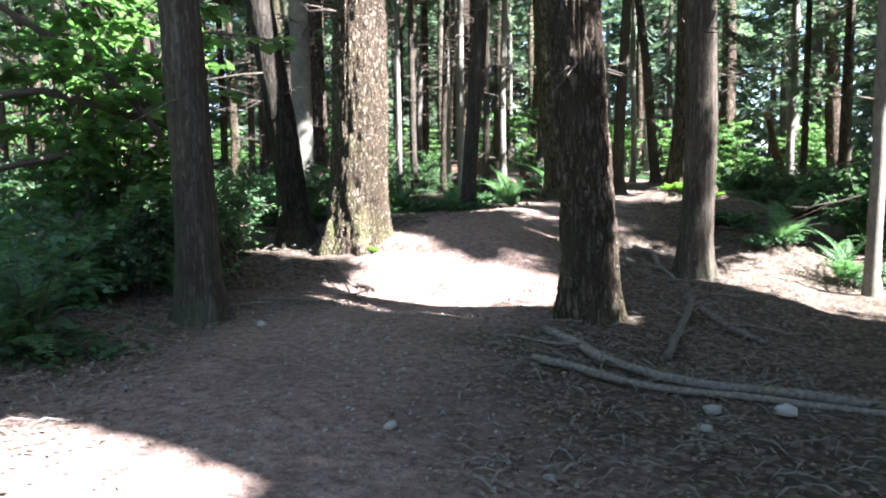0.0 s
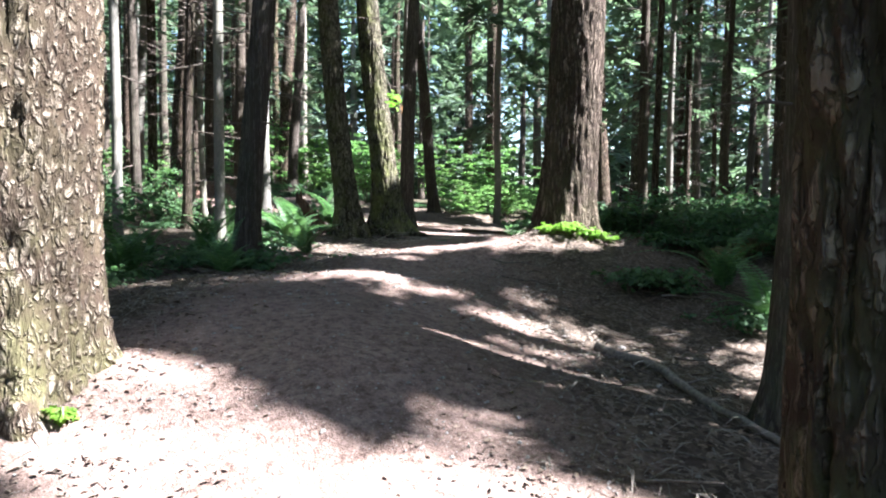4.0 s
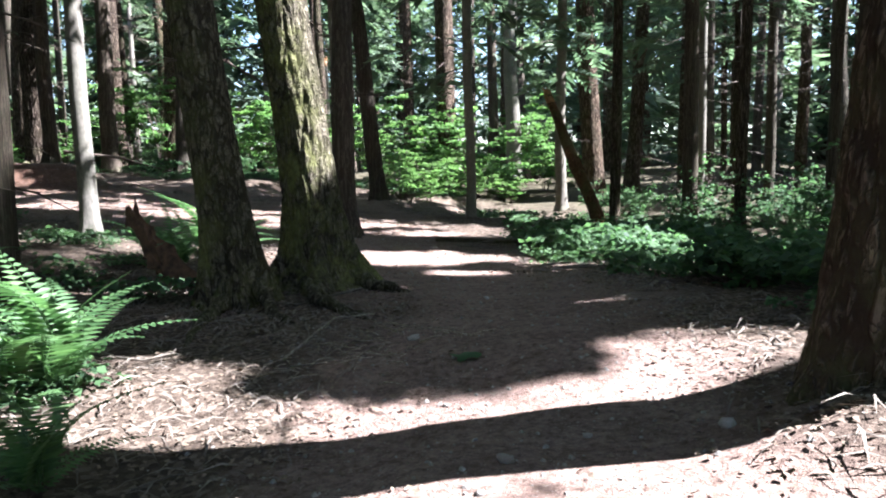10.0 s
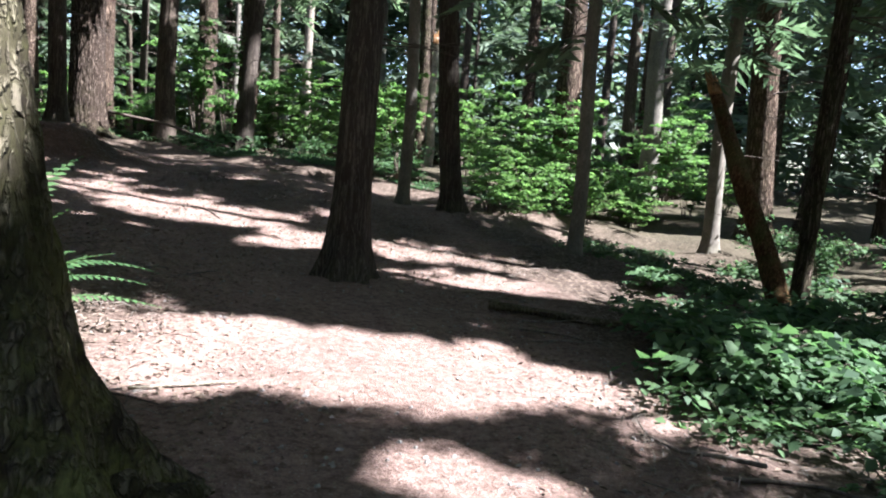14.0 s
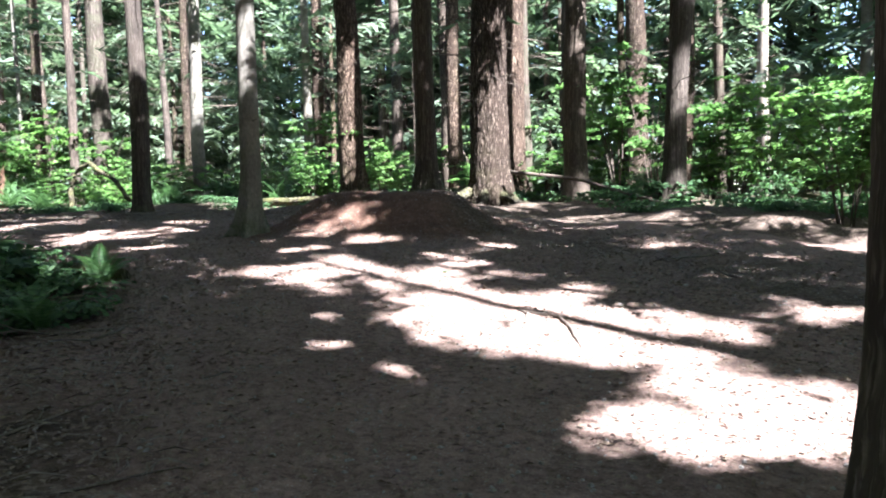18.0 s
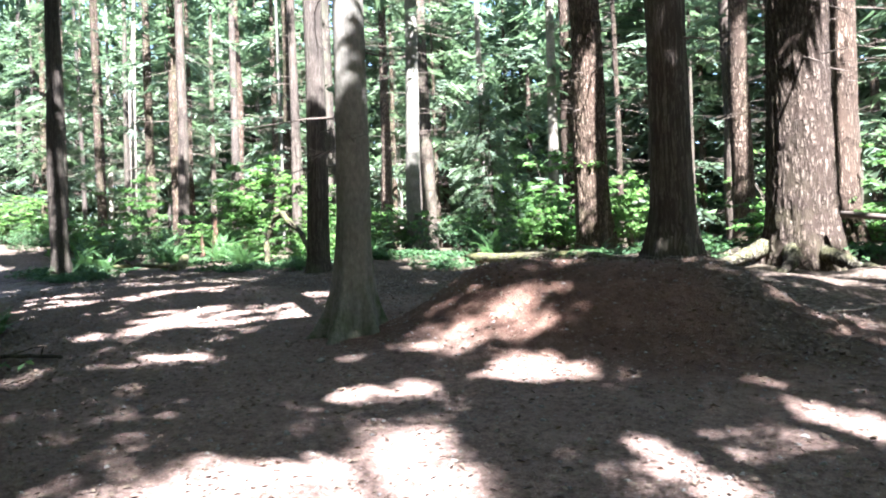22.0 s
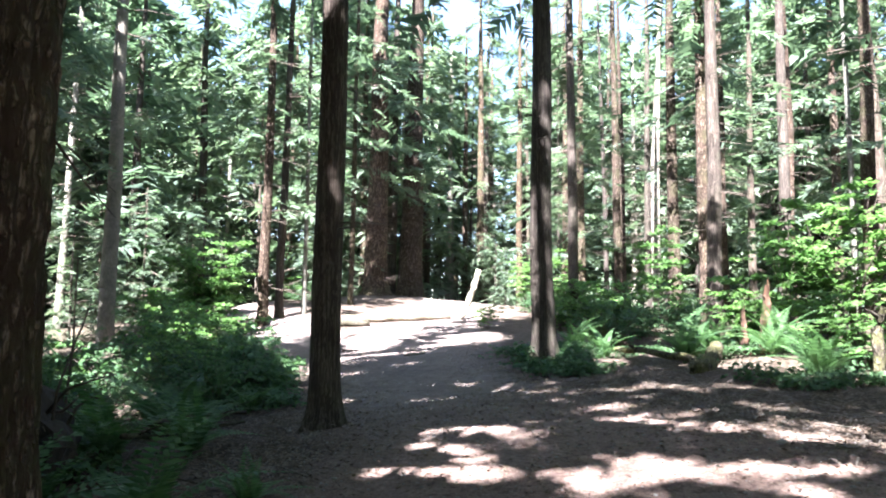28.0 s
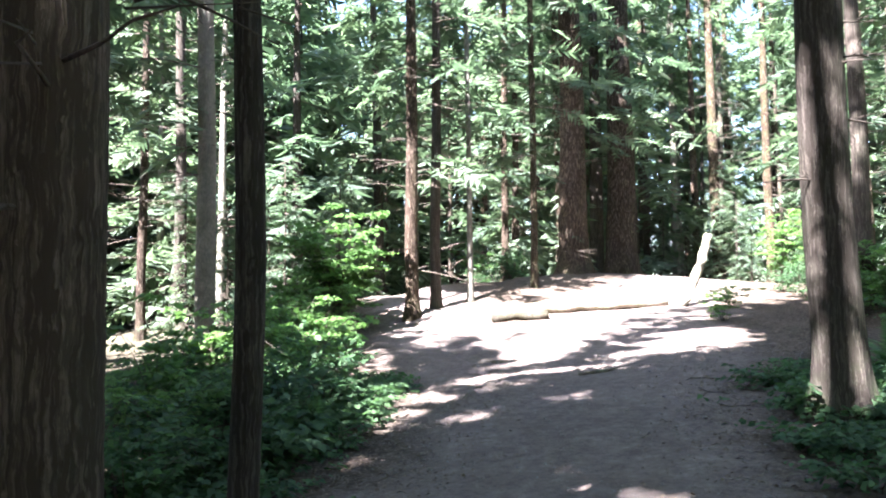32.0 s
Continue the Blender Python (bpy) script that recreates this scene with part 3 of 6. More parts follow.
GAPS += [(3.8, 31.4, 4.5, 31.9, 0.3), (4.2, 30.9, 5, 30.9, 0.35), (5.2, 31.6, 5.8, 31.4, 0.5), (2.9, 32.9, 3.4, 32.9, 0.2), (1.5, 33.7, 1.9, 33.6, 0.12), (3.2, 34, 3.6, 34.2, 0.15), (2.8, 31.1, 3, 31.1, 0.12), (1.5, 33.9, 1.8, 33.9, 0.09), (0.5, 34.8, 0.9, 35.1, 0.05), (2.8, 33, 3.3, 33.2, 0.2), (2.7, 34.9, 3.4, 34.2, 0.09), (0.5, 36, 0.8, 36.1, 0.05), (1.1, 35.9, 2.1, 35.9, 0.05), (2.5, 36.5, 3.7, 35.6, 0.04), (-8.8, 37.8, -6.9, 38.9, 0.08), (-5.9, 36.2, -3, 36.9, 0.06), (-10.9, 36.3, -9.2, 36.8, 0.08), (-4.9, 38.8, -4.1, 39, 0.08)]
GAPS += [(0.5, 34.7, 0.8, 35, 0.11), (1.1, 35.6, 1.7, 35.8, 0.08), (0.4, 36.2, 0.7, 36.3, 0.06), (0.1, 35.8, 0.5, 35.9, 0.05), (-0.4, 35.4, 0.1, 35.6, 0.04), (-2.7, 34.7, -1.5, 34.9, 0.04), (-5.1, 35.9, -4.4, 36.7, 0.06), (-8.3, 37.6, -7.7, 39.5, 0.09), (-9.4, 35.9, -8.7, 36.8, 0.08), (-5.6, 36.2, -3.8, 37.5, 0.09), (-5.3, 35.3, -3.9, 36.5, 0.06), (-3, 34.8, -2.8, 35.3, 0.06), (-2, 34.8, -1.8, 35.1, 0.08), (-5, 38.7, -4.4, 38.8, 0.09), (-10.4, 38.5, -8.3, 40, 0.11), (-11.1, 36.6, -10.1, 37.5, 0.11), (-8.9, 36.5, -8.5, 37.2, 0.08), (-8.4, 37.3, -8, 38.8, 0.08)]
GAPS += [(-6.4, 36.6, -6, 36.9, 0.09), (-5.5, 36.5, -5.3, 37.2, 0.14), (-5.2, 36.2, -4.9, 36.5, 0.08), (-7.6, 36.2, -7.1, 36.5, 0.08), (-7.2, 38.8, -6.8, 39, 0.09), (-4.8, 37.6, -4.6, 37.8, 0.08), (-31.4, 37.5, -32.5, 39.6, 0.35), (-21.9, 34.4, -21.4, 35.5, 0.2), (-37.1, 31.9, -29.7, 36.3, 0.4), (-29.7, 36.3, -33.5, 41.1, 0.35), (-21, 34, -21.1, 34.8, 0.2), (-14.5, 38, -14.1, 38.3, 0.08), (-15.3, 35.3, -15.1, 36, 0.06), (-15.8, 40.4, -15.6, 40.8, 0.11), (-25.1, 39.7, -25.1, 40.4, 0.09), (-1, 10.6, -6, 13.6, 0.5), (3.6, 9.5, 1.4, 10.8, 0.12), (1.9, 7.6, -1.4, 9.4, 0.12)]
GAPS += [(5.8, 15.6, 1.4, 18.1, 0.4), (-18.2, 40.1, -20.4, 41.4, 0.3), (-3.3, 37.3, -4.2, 37.8, 0.15), (3.4, 22.2, 0.1, 24.1, 0.2)]
GAPS += [(-15.5, 32.4, -17.5, 31.9, 0.5), (-29.5, 34.3, -31, 33.5, 1.6), (-18.3, 40.1, -18.7, 40.4, 0.3), (4.9, 9.7, 6.5, 11.4, 1.1), (14.7, 51.75, 10.4, 54.4, 0.8), (-19.6, 34.9, -20.5, 35, 0.3), (-25.0, 36.8, -28.5, 37.8, 0.7), (-25.2, 40, -26, 40.5, 0.8), (1.9, 19.2, 1.3, 19.4, 0.8), (3.8, 24.8, 3.4, 25, 0.6)]
GAPS += [(-15, 44, -12, 44.5, 1.6), (-20, 42.5, -18, 43.5, 0.9), (-6, 49.5, 0, 49, 1.8), (8, 46, 13, 40, 1.8), (-4, 44.4, -9, 45, 0.7), (9.2, 20.5, 9.8, 24, 0.5), (-5, 13.5, -6, 15, 0.9), (6.2, 11.2, 8, 12, 0.7)]
GAPS += [(6.06, 19.27, 6.31, 19.17, 0.09), (5.29, 21.36, 6.01, 21.25, 0.12), (3.55, 29.4, 3.65, 29.5, 0.1), (4.25, 29.9, 4.4, 29.75, 0.14), (3.3, 30.2, 3.45, 30.35, 0.08), (-20.9, 33.4, -21.4, 32.6, 0.35), (-23.5, 33.4, -25.2, 33.2, 0.5)]
# where the crowns close again over the trail
CLOSED = [(-2.2, 33.1, -0.8, 33.8, 0.5), (0.2, 32.8, 1.0, 33.0, 0.35), (-24.1, 37.6, -28.5, 39.6, 0.55), (-18.6, 38.4, -16.3, 38.2, 0.35), (5.6, 21.2, 6.6, 20.8, 0.28), (1.3, 13.3, 1.8, 13.2, 0.5), (1.2, 32.9, 2.5, 32.2, 0.5), (1.4, 33.3, 1.7, 33.3, 0.15), (-16.5, 36.8, -17.8, 37.1, 0.35)]


CELL, WEST, SOUTH, ACROSS, ALONG = 0.08, -62.0, -26.0, 1280, 1260


def canopy_mask():
    """Where the sun reaches the ground: the gaps above, and the small holes that any canopy has."""
    gx, gy = np.meshgrid(WEST + CELL * (np.arange(ACROSS) + 0.5), SOUTH + CELL * (np.arange(ALONG) + 0.5))
    hole = np.zeros(gx.shape, bool)
    for ax, ay, bx, by, r in GAPS:
        m = r + 0.6
        i0, i1 = [int(np.clip((v - WEST) / CELL, 0, ACROSS)) for v in (min(ax, bx) - m, max(ax, bx) + m)]
        j0, j1 = [int(np.clip((v - SOUTH) / CELL, 0, ALONG)) for v in (min(ay, by) - m, max(ay, by) + m)]
        x, y = gx[j0:j1, i0:i1], gy[j0:j1, i0:i1]
        dx, dy = bx - ax, by - ay
        u = np.clip(((x - ax) * dx + (y - ay) * dy) / (dx * dx + dy * dy), 0, 1)
        edge = 0.35 * np.sin(7.1 * x + 3.0 * y) * np.sin(6.3 * y - 2.0 * x) + 0.2 * np.sin(17 * x) * np.sin(15 * y + 1)
        hole[j0:j1, i0:i1] |= np.hypot(x - ax - u * dx, y - ay - u * dy) < r * (1 + edge) + 0.04
    hole &= ~((gy > 26.5) & (np.sin(8.3 * gx + 2.1 * np.sin(3.7 * gy)) * np.sin(7.7 * gy - 1.9 * np.sin(4.1 * gx)) > 0.45))
    step = 3
    away = segment_distance(gx[::step, ::step], gy[::step, ::step], TRAIL)
    small = np.zeros(away.shape, bool)
    for j, i in np.ndindex(*away.shape):
        sx, sy, d = gx[j * step, i * step], gy[j * step, i * step], away[j, i]
        q = Vector((sx, sy, 3.3))
        if d > 4.0:
            shade = 0.4 if sx < -8 and 27 < sy < 36 and d < 8 else 0.15 if -3 < sx < 15 and 37 < sy < 52 else -0.1 if d > 8 else 0.14
            small[j, i] = noise.noise(q * 0.23) + 0.5 * noise.noise(q * 0.9) > shade
        else:
            small[j, i] = noise.noise(q * 1.1) + 0.45 * noise.noise(q * 2.9) > (0.75 if sy < 6 else 0.62 if sy < 31 else 0.52)
    small = np.repeat(np.repeat(small, step, 0), step, 1)[:ALONG, :ACROSS]
    lit = hole | small
    for ax, ay, bx, by, r in CLOSED:
        dx, dy = bx - ax, by - ay
        u = np.clip(((gx - ax) * dx + (gy - ay) * dy) / (dx * dx + dy * dy), 0, 1)
        far = np.hypot(gx - ax - u * dx, gy - ay - u * dy) > r * (1 + 0.4 * np.sin(6.1 * gx + 2 * gy) * np.sin(5.3 * gy))
        hole &= far
        lit &= far
    return hole, lit


HOLE, LIT = canopy_mask()


def in_gap(p, mask=None):
    """Whether the shadow of a point of the canopy would fall into a gap."""
    mask = LIT if mask is None else mask
    drop = p[:, 2] - trend(p[:, 0], p[:, 1]) - 0.2
    for _ in range(2):
        sx, sy = p[:, 0] - sun_dir.x / sun_dir.z * drop, p[:, 1] - sun_dir.y / sun_dir.z * drop
        i, j = ((sx - WEST) / CELL).astype(int), ((sy - SOUTH) / CELL).astype(int)
        inside = (i >= 0) & (i < ACROSS) & (j >= 0) & (j < ALONG)
        i, j = np.clip(i, 0, ACROSS - 1), np.clip(j, 0, ALONG - 1)
        drop = p[:, 2] - LEVEL[j, i]
    return mask[j, i] & inside


def ground_levels():
    gx, gy = np.meshgrid(WEST + CELL * (np.arange(0, ACROSS, 4) + 2), SOUTH + CELL * (np.arange(0, ALONG, 4) + 2))
    return ground_z(gx, gy).repeat(4, 0).repeat(4, 1)[:ALONG, :ACROSS]


LEVEL = ground_levels()


def blades(count, length, width, rs, droop=0.3):
    """One conifer spray along x: pointed blades on both sides of a twig."""
    u = (np.arange(count) + rs.rand(count)) / count
    side = np.where(np.arange(count) % 2, 1.0, -1.0)
    w = width * (0.4 + 0.6 * np.sin(2.9 * np.minimum(u + 0.12, 1)))
    p = np.stack([u * length, 0 * u, -droop * length * u * u], -1)
    al = np.stack([w * 0.75, side * w, rs.uniform(-0.4, 0.1, count) * w], -1)
    ac = np.stack([w * 0.2, -side * w * 0.1, rs.uniform(-0.12, 0.12, count) * w], -1)
    return np.stack([p + ac, p + al, p - ac], 1)


def foliage(rs, base, way, blade_count, length, width):
    """Sprays at the given places, along the given ways."""
    m = len(base)
    sheets = [blades(blade_count, 1.0, width, rs) for _ in range(8)]
    t = np.stack([sheets[i] for i in rs.randint(0, 8, m)])
    x = way / np.linalg.norm(way, axis=1, keepdims=True)
    y = np.cross(np.array([0, 0, 1.0]), x)
    y /= np.linalg.norm(y, axis=1, keepdims=True) + 1e-6
    z = np.cross(x, y)
    roll = rs.uniform(-0.6, 0.6, m)[:, None]
    y, z = y * np.cos(roll) + z * np.sin(roll), z * np.cos(roll) - y * np.sin(roll)
    ln = length * rs.uniform(0.7, 1.25, m)[:, None, None]
    t = t * ln[..., None]
    v = t[..., 0:1] * x[:, None, None] + t[..., 1:2] * y[:, None, None] + t[..., 2:3] * z[:, None, None] + base[:, None, None]
    return v.reshape(-1, 3, 3)


def crown(name, seed, lo, hi, reach, boughs, sprays=7, blade_count=9, length=0.8, width=0.3, origin=None, lean=(0, 0), wood_segs=4, bare=0.0):
    """The branches and the needles of a conifer between two heights; with an origin, the canopy's gaps are kept open."""
    rs = np.random.RandomState(seed)
    u = (np.arange(boughs) + rs.rand(boughs)) / boughs
    z = lo + (hi - lo) * u
    a = rs.uniform(0, 6.283, boughs)
    ln = reach * (1 - 0.75 * u ** 1.3) * rs.uniform(0.55, 1.15, boughs)
    d = np.stack([np.cos(a), np.sin(a), rs.uniform(-0.12, 0.2, boughs)], -1)
    root = np.stack([lean[0] * z, lean[1] * z, z], -1)

    def along(b, s):
        q = root[b] + d[b] * (ln[b] * s)[..., None]
        q[..., 2] -= 0.26 * ln[b] * s * s
        return q
    b = np.repeat(np.arange(boughs), sprays)
    s = 0.15 + 0.85 * (np.tile(np.arange(sprays), boughs) + rs.rand(len(b))) / sprays
    base = along(b, s)
    turn = a[b] + rs.choice([-1, 1], len(b)) * rs.uniform(0.15, 1.25, len(b))
    way = np.stack([np.cos(turn), np.sin(turn), rs.uniform(-0.55, 0.05, len(b))], -1)
    if origin is not None:
        o = np.array(origin)
        step = way / np.linalg.norm(way, axis=1, keepdims=True) * length
        keep = ~(in_gap(base + 0.1 * step + o) | in_gap(base + 0.5 * step + o))
        base, way = base[keep], way[keep]
        bough = np.arange(boughs)
        clear = in_gap(along(bough, np.full(boughs, 0.4)) + o) | in_gap(along(bough, np.full(boughs, 0.8)) + o)
    v = foliage(rs, base, way, blade_count, length, width)
    if origin is not None:
        mid = v.mean(1)
        v = v[~(in_gap(mid + o, HOLE) | in_gap(0.55 * v[:, 1] + 0.45 * mid + o, HOLE))]
    green = spikes(name + "_needles", v, NEEDLES)
    wood = Pile()
    ring = np.array([0, 0.4, 0.75, 1.0])
    for k in range(0, boughs, 2):
        if origin is not None and clear[k]:
            continue
        pts = along(np.full(4, k), ring)
        wood.add(*tube([tuple(p) for p in pts], [0.026, 0.018, 0.011, 0.004], wood_segs))
    return shape(name + "_wood", wood.v, wood.f, TWIG), green


FARC = [crown("far_crown", 20 + i, 1.2, 21, 3.2, 46, 6, 7, 1.5, 0.48, wood_segs=3) for i in range(6)]


def dead_branches(seed, lo, hi, count, reach):
    rnd = random.Random(seed)
    p = Pile()
    for _ in range(count):
        z, a, ln = rnd.uniform(lo, hi), rnd.uniform(0, 6.283), rnd.uniform(0.3, 1) * reach
        d = Vector((math.cos(a), math.sin(a), rnd.uniform(-0.3, 0.2)))
        pts = [Vector((0, 0, z)) + d * ln * s + Vector((rnd.uniform(-0.05, 0.05), rnd.uniform(-0.05, 0.05), -0.1 * ln * s * s)) for s in (0.05, 0.4, 0.75, 1)]
        p.add(*tube(pts, [0.014, 0.01, 0.007, 0.003], 4))
        for _ in range(3):
            s = rnd.uniform(0.3, 0.9)
            q = Vector((0, 0, z)) + d * ln * s
            e = Vector((math.cos(a + rnd.uniform(-1, 1)), math.sin(a + rnd.uniform(-1, 1)), rnd.uniform(-0.4, 0.3))) * ln * 0.35
            p.add(*tube([q, q + e * 0.5, q + e], [0.006, 0.004, 0.002], 3))
    return shape("dead_twigs", p.v, p.f, TWIG)


SNAGS = [dead_branches(40 + i, 2.0, 9, 26, 1.3) for i in range(3)]
THICKET = [dead_branches(45 + i, 1.0, 11, 30, 1.9) for i in range(3)]


def tree(x, y, r, mat, label, category, lean=(0, 0), height=26, crown_spec=None, twigs=None, name="conifer_tree", **kw):
    seed = int(abs(x * 37 + y * 101)) % 997
    t = thing(name, pose(x, y, gz(x, y)), label, category)
    part("trunk", trunk_mesh("trunk", r, height, mat, lean, seed=seed, **kw), t)
    turn = Matrix.Rotation(seed * 0.7, 4, "Z")
    if crown_spec:
        lo, hi, reach, boughs = crown_spec
        wood, green = crown("crown", seed, lo, hi, reach, boughs, 7, 12, 1.0, 0.4, (x, y, gz(x, y)), lean, 3)
        tagged(part("branchwork", wood, t, None, "thin drooping brown branches"), kind="stuff")
        part("foliage", green, t, None, "flat green needle sprays")
    slant = Matrix(((1, 0, lean[0], 0), (0, 1, lean[1], 0), (0, 0, 1, 0), (0, 0, 0, 1)))
    if twigs:
        tagged(part("dead_twigwork", twigs, t, slant @ turn @ Matrix.Scale(max(0.7, min(1.6, 3 * r + 0.4)), 4), "bare brown dead twigs"), kind="stuff")
    return t


fir = dict(furrow=0.034, flare=0.4, fine=True, segs=110, freq=11.0)
cedar = dict(furrow=0.007, flare=0.55, fine=True, segs=64, freq=26.0, lobes=6)
grey = dict(furrow=0.004, flare=0.55, fine=True, segs=48, freq=9.0, lobes=5)
FIR_LABEL = "tall douglas fir trunk with deeply furrowed brown bark beside the trail"
CEDAR_LABEL = "slender reddish-brown cedar trunk with stringy bark"
GREY_LABEL = "straight grey smooth-barked trunk with a flared mossy foot"
# x, y, radius, bark, lean, label, shape, crown
NEAR = [
    (-2.34, 6.81, 0.19, CEDAR, (-0.02, -0.01), "slim shaded trunk with green lichen beside the trail", cedar, 0.6),
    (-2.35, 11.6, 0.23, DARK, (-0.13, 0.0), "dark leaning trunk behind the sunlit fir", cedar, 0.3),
    (-1.33, 11.03, 0.42, FLAKY, (0.03, 0.0), "large sunlit fir with thick flaky bark and a mossy foot", dict(fir, furrow=0.05, freq=13.0), 0.5),
    (1.6, 7.68, 0.28, FIR, (-0.06, -0.06), "fir with ridged bark and a swollen knot at the trail's edge", dict(fir, furrow=0.04), 0.3),
    (3.41, 9.64, 0.20, CEDAR, (0.0, -0.02), CEDAR_LABEL, cedar, 0.35),
    (0.56, 15.92, 0.16, CEDAR, (0.07, 0.03), "thin dark trunk among low ferns", cedar, 0.3),
    (3.43, 21.63, 0.25, MOSSY, (-0.08, 0.05), "leaning grey trunk with spreading mossy roots", dict(grey, flare=0.9, flare_up=0.5), 0.6),
    (4.42, 21.8, 0.28, MOSSY, (-0.09, 0.035), "leaning fir with yellow-green moss on rough bark", dict(fir, flare=1.5, flare_up=0.42), 1.6),
    (6.66, 27.29, 0.21, CEDAR, (0.05, 0.05), "cedar with a flared fluted foot in the open trail", dict(cedar, flare=0.8, flare_up=0.4), 0.2),
    (9.95, 33.33, 0.22, CEDAR, (-0.11, 0.0), "dark leaning cedar trunk behind the clearing", cedar, 0.3),
    (9.19, 34.62, 0.13, GREY, (0, 0), "thin straight trunk behind the clearing", grey, 0.4),
    (5.49, 15.95, 0.42, FIR, (0.01, -0.05), "massive fir on a bank with small maple shoots at its foot", fir, 0.25),
]
NEAR += [
    (2.18, 25.81, 0.12, GREY, (0.01, 0.01), "thin pale trunk among ferns", grey, 0.5),
    (-1.18, 36.25, 0.17, GREY, (0.04, -0.01), GREY_LABEL, dict(grey, flare=1.3, flare_up=0.34), 0.8),
    (1.57, 37.96, 0.19, CEDAR, (0.01, 0.02), "straight brown cedar on a dirt mound", cedar, 0.25),
    (1.17, 44.4, 0.53, FIR, (0.02, 0.01), "huge old fir with deep bark plates and exposed roots", fir, 0.2),
    (5.97, 43.61, 0.26, CEDAR, (0.06, 0.0), "dark brown cedar at the edge of the clearing", cedar, 0.3),
    (-4.38, 47.59, 0.43, FIR, (-0.01, -0.03), "thick dark fir behind a mossy log", fir, 0.3),
    (-8.14, 41.65, 0.24, CEDAR, (0.01, 0.0), "brown cedar at the edge of the fern bed", cedar, 0.6),
    (-18.28, 40.2, 0.25, CEDAR, (0.02, -0.02), "reddish trunk with a pale sunlit foot among ferns", cedar, 0.5),
    (-12.53, 35.49, 0.19, CEDAR, (0.02, -0.01), "dark straight cedar at the bend of the trail", cedar, 0.2),
    (-7.04, 33.77, 0.31, FIR, (0.01, -0.01), "fir with deep vertical furrows above sword ferns", fir, 0.4),
    (-5.55, 33.32, 0.14, CEDAR, (0.0, 0.0), "slim grey-brown trunk beside a furrowed fir", cedar, 0.4),
    (-14.11, 35.47, 0.08, CEDAR, (-0.01, 0.0), "young reddish trunk beside the trail", cedar, 0.2),
]
for i, (x, y, r, mat, lean, label, kw, moss) in enumerate(NEAR):
    kw = dict(kw)
    if r < 0.15:
        kw.update(segs=32, furrow=0.003)
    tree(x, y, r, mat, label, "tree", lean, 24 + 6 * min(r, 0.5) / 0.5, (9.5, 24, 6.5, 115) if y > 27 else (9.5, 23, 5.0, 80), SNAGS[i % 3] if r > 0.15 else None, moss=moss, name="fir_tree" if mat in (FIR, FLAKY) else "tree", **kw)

# trunks of the middle distance
MID = [(0.81, 47.34, 0.72, FIR, (0.04, 0)), (15.59, 32.17, 0.16, GREY, (0.01, 0.01)), (16.24, 40.8, 0.45, FIR, (0, 0.03)), (6.03, 46.85, 0.38, FIR, (0.05, 0)),
       (19.09, 34.79, 0.38, FIR, (-0.04, 0.04)), (4.55, 56.04, 0.48, FIR, (0, 0)), (21.48, 35.55, 0.28, FIR, (0.05, -0.04)), (11.54, 30.79, 0.12, GREY, (0, 0)),
       (-43.35, 40.12, 0.7, FIR, (0, 0.01)), (-39.73, 37.95, 0.6, FIR, (0, 0))]
for i, (x, y, r, mat, lean) in enumerate(MID):
    tree(x, y, r, mat, "tall forest trunk in the middle distance", "tree", lean, 30, (5.5, 24, 3.4, 46) if r > 0.3 else (4, 16, 2.0, 30), SNAGS[i % 3], furrow=0.02 if r > 0.2 else 0.005, segs=28, freq=6.0, flare=0.5, moss=0.3)
TAKEN = [(x, y) for x, y, *_ in NEAR] + [(x, y) for x, y, *_ in MID]

# ---- the forest around ----
FAR_TRUNKS = [trunk_mesh("far_trunk", 0.2, 27, m, (0.0, 0.0), 0.008, 0.5, 5, 12, False, 0.35, 60 + i, rings=[-0.4, 0, 0.3, 0.8, 2, 5, 9, 14, 20, 27]) for i, m in enumerate((FIR, CEDAR, GREY, FIR, CEDAR))]


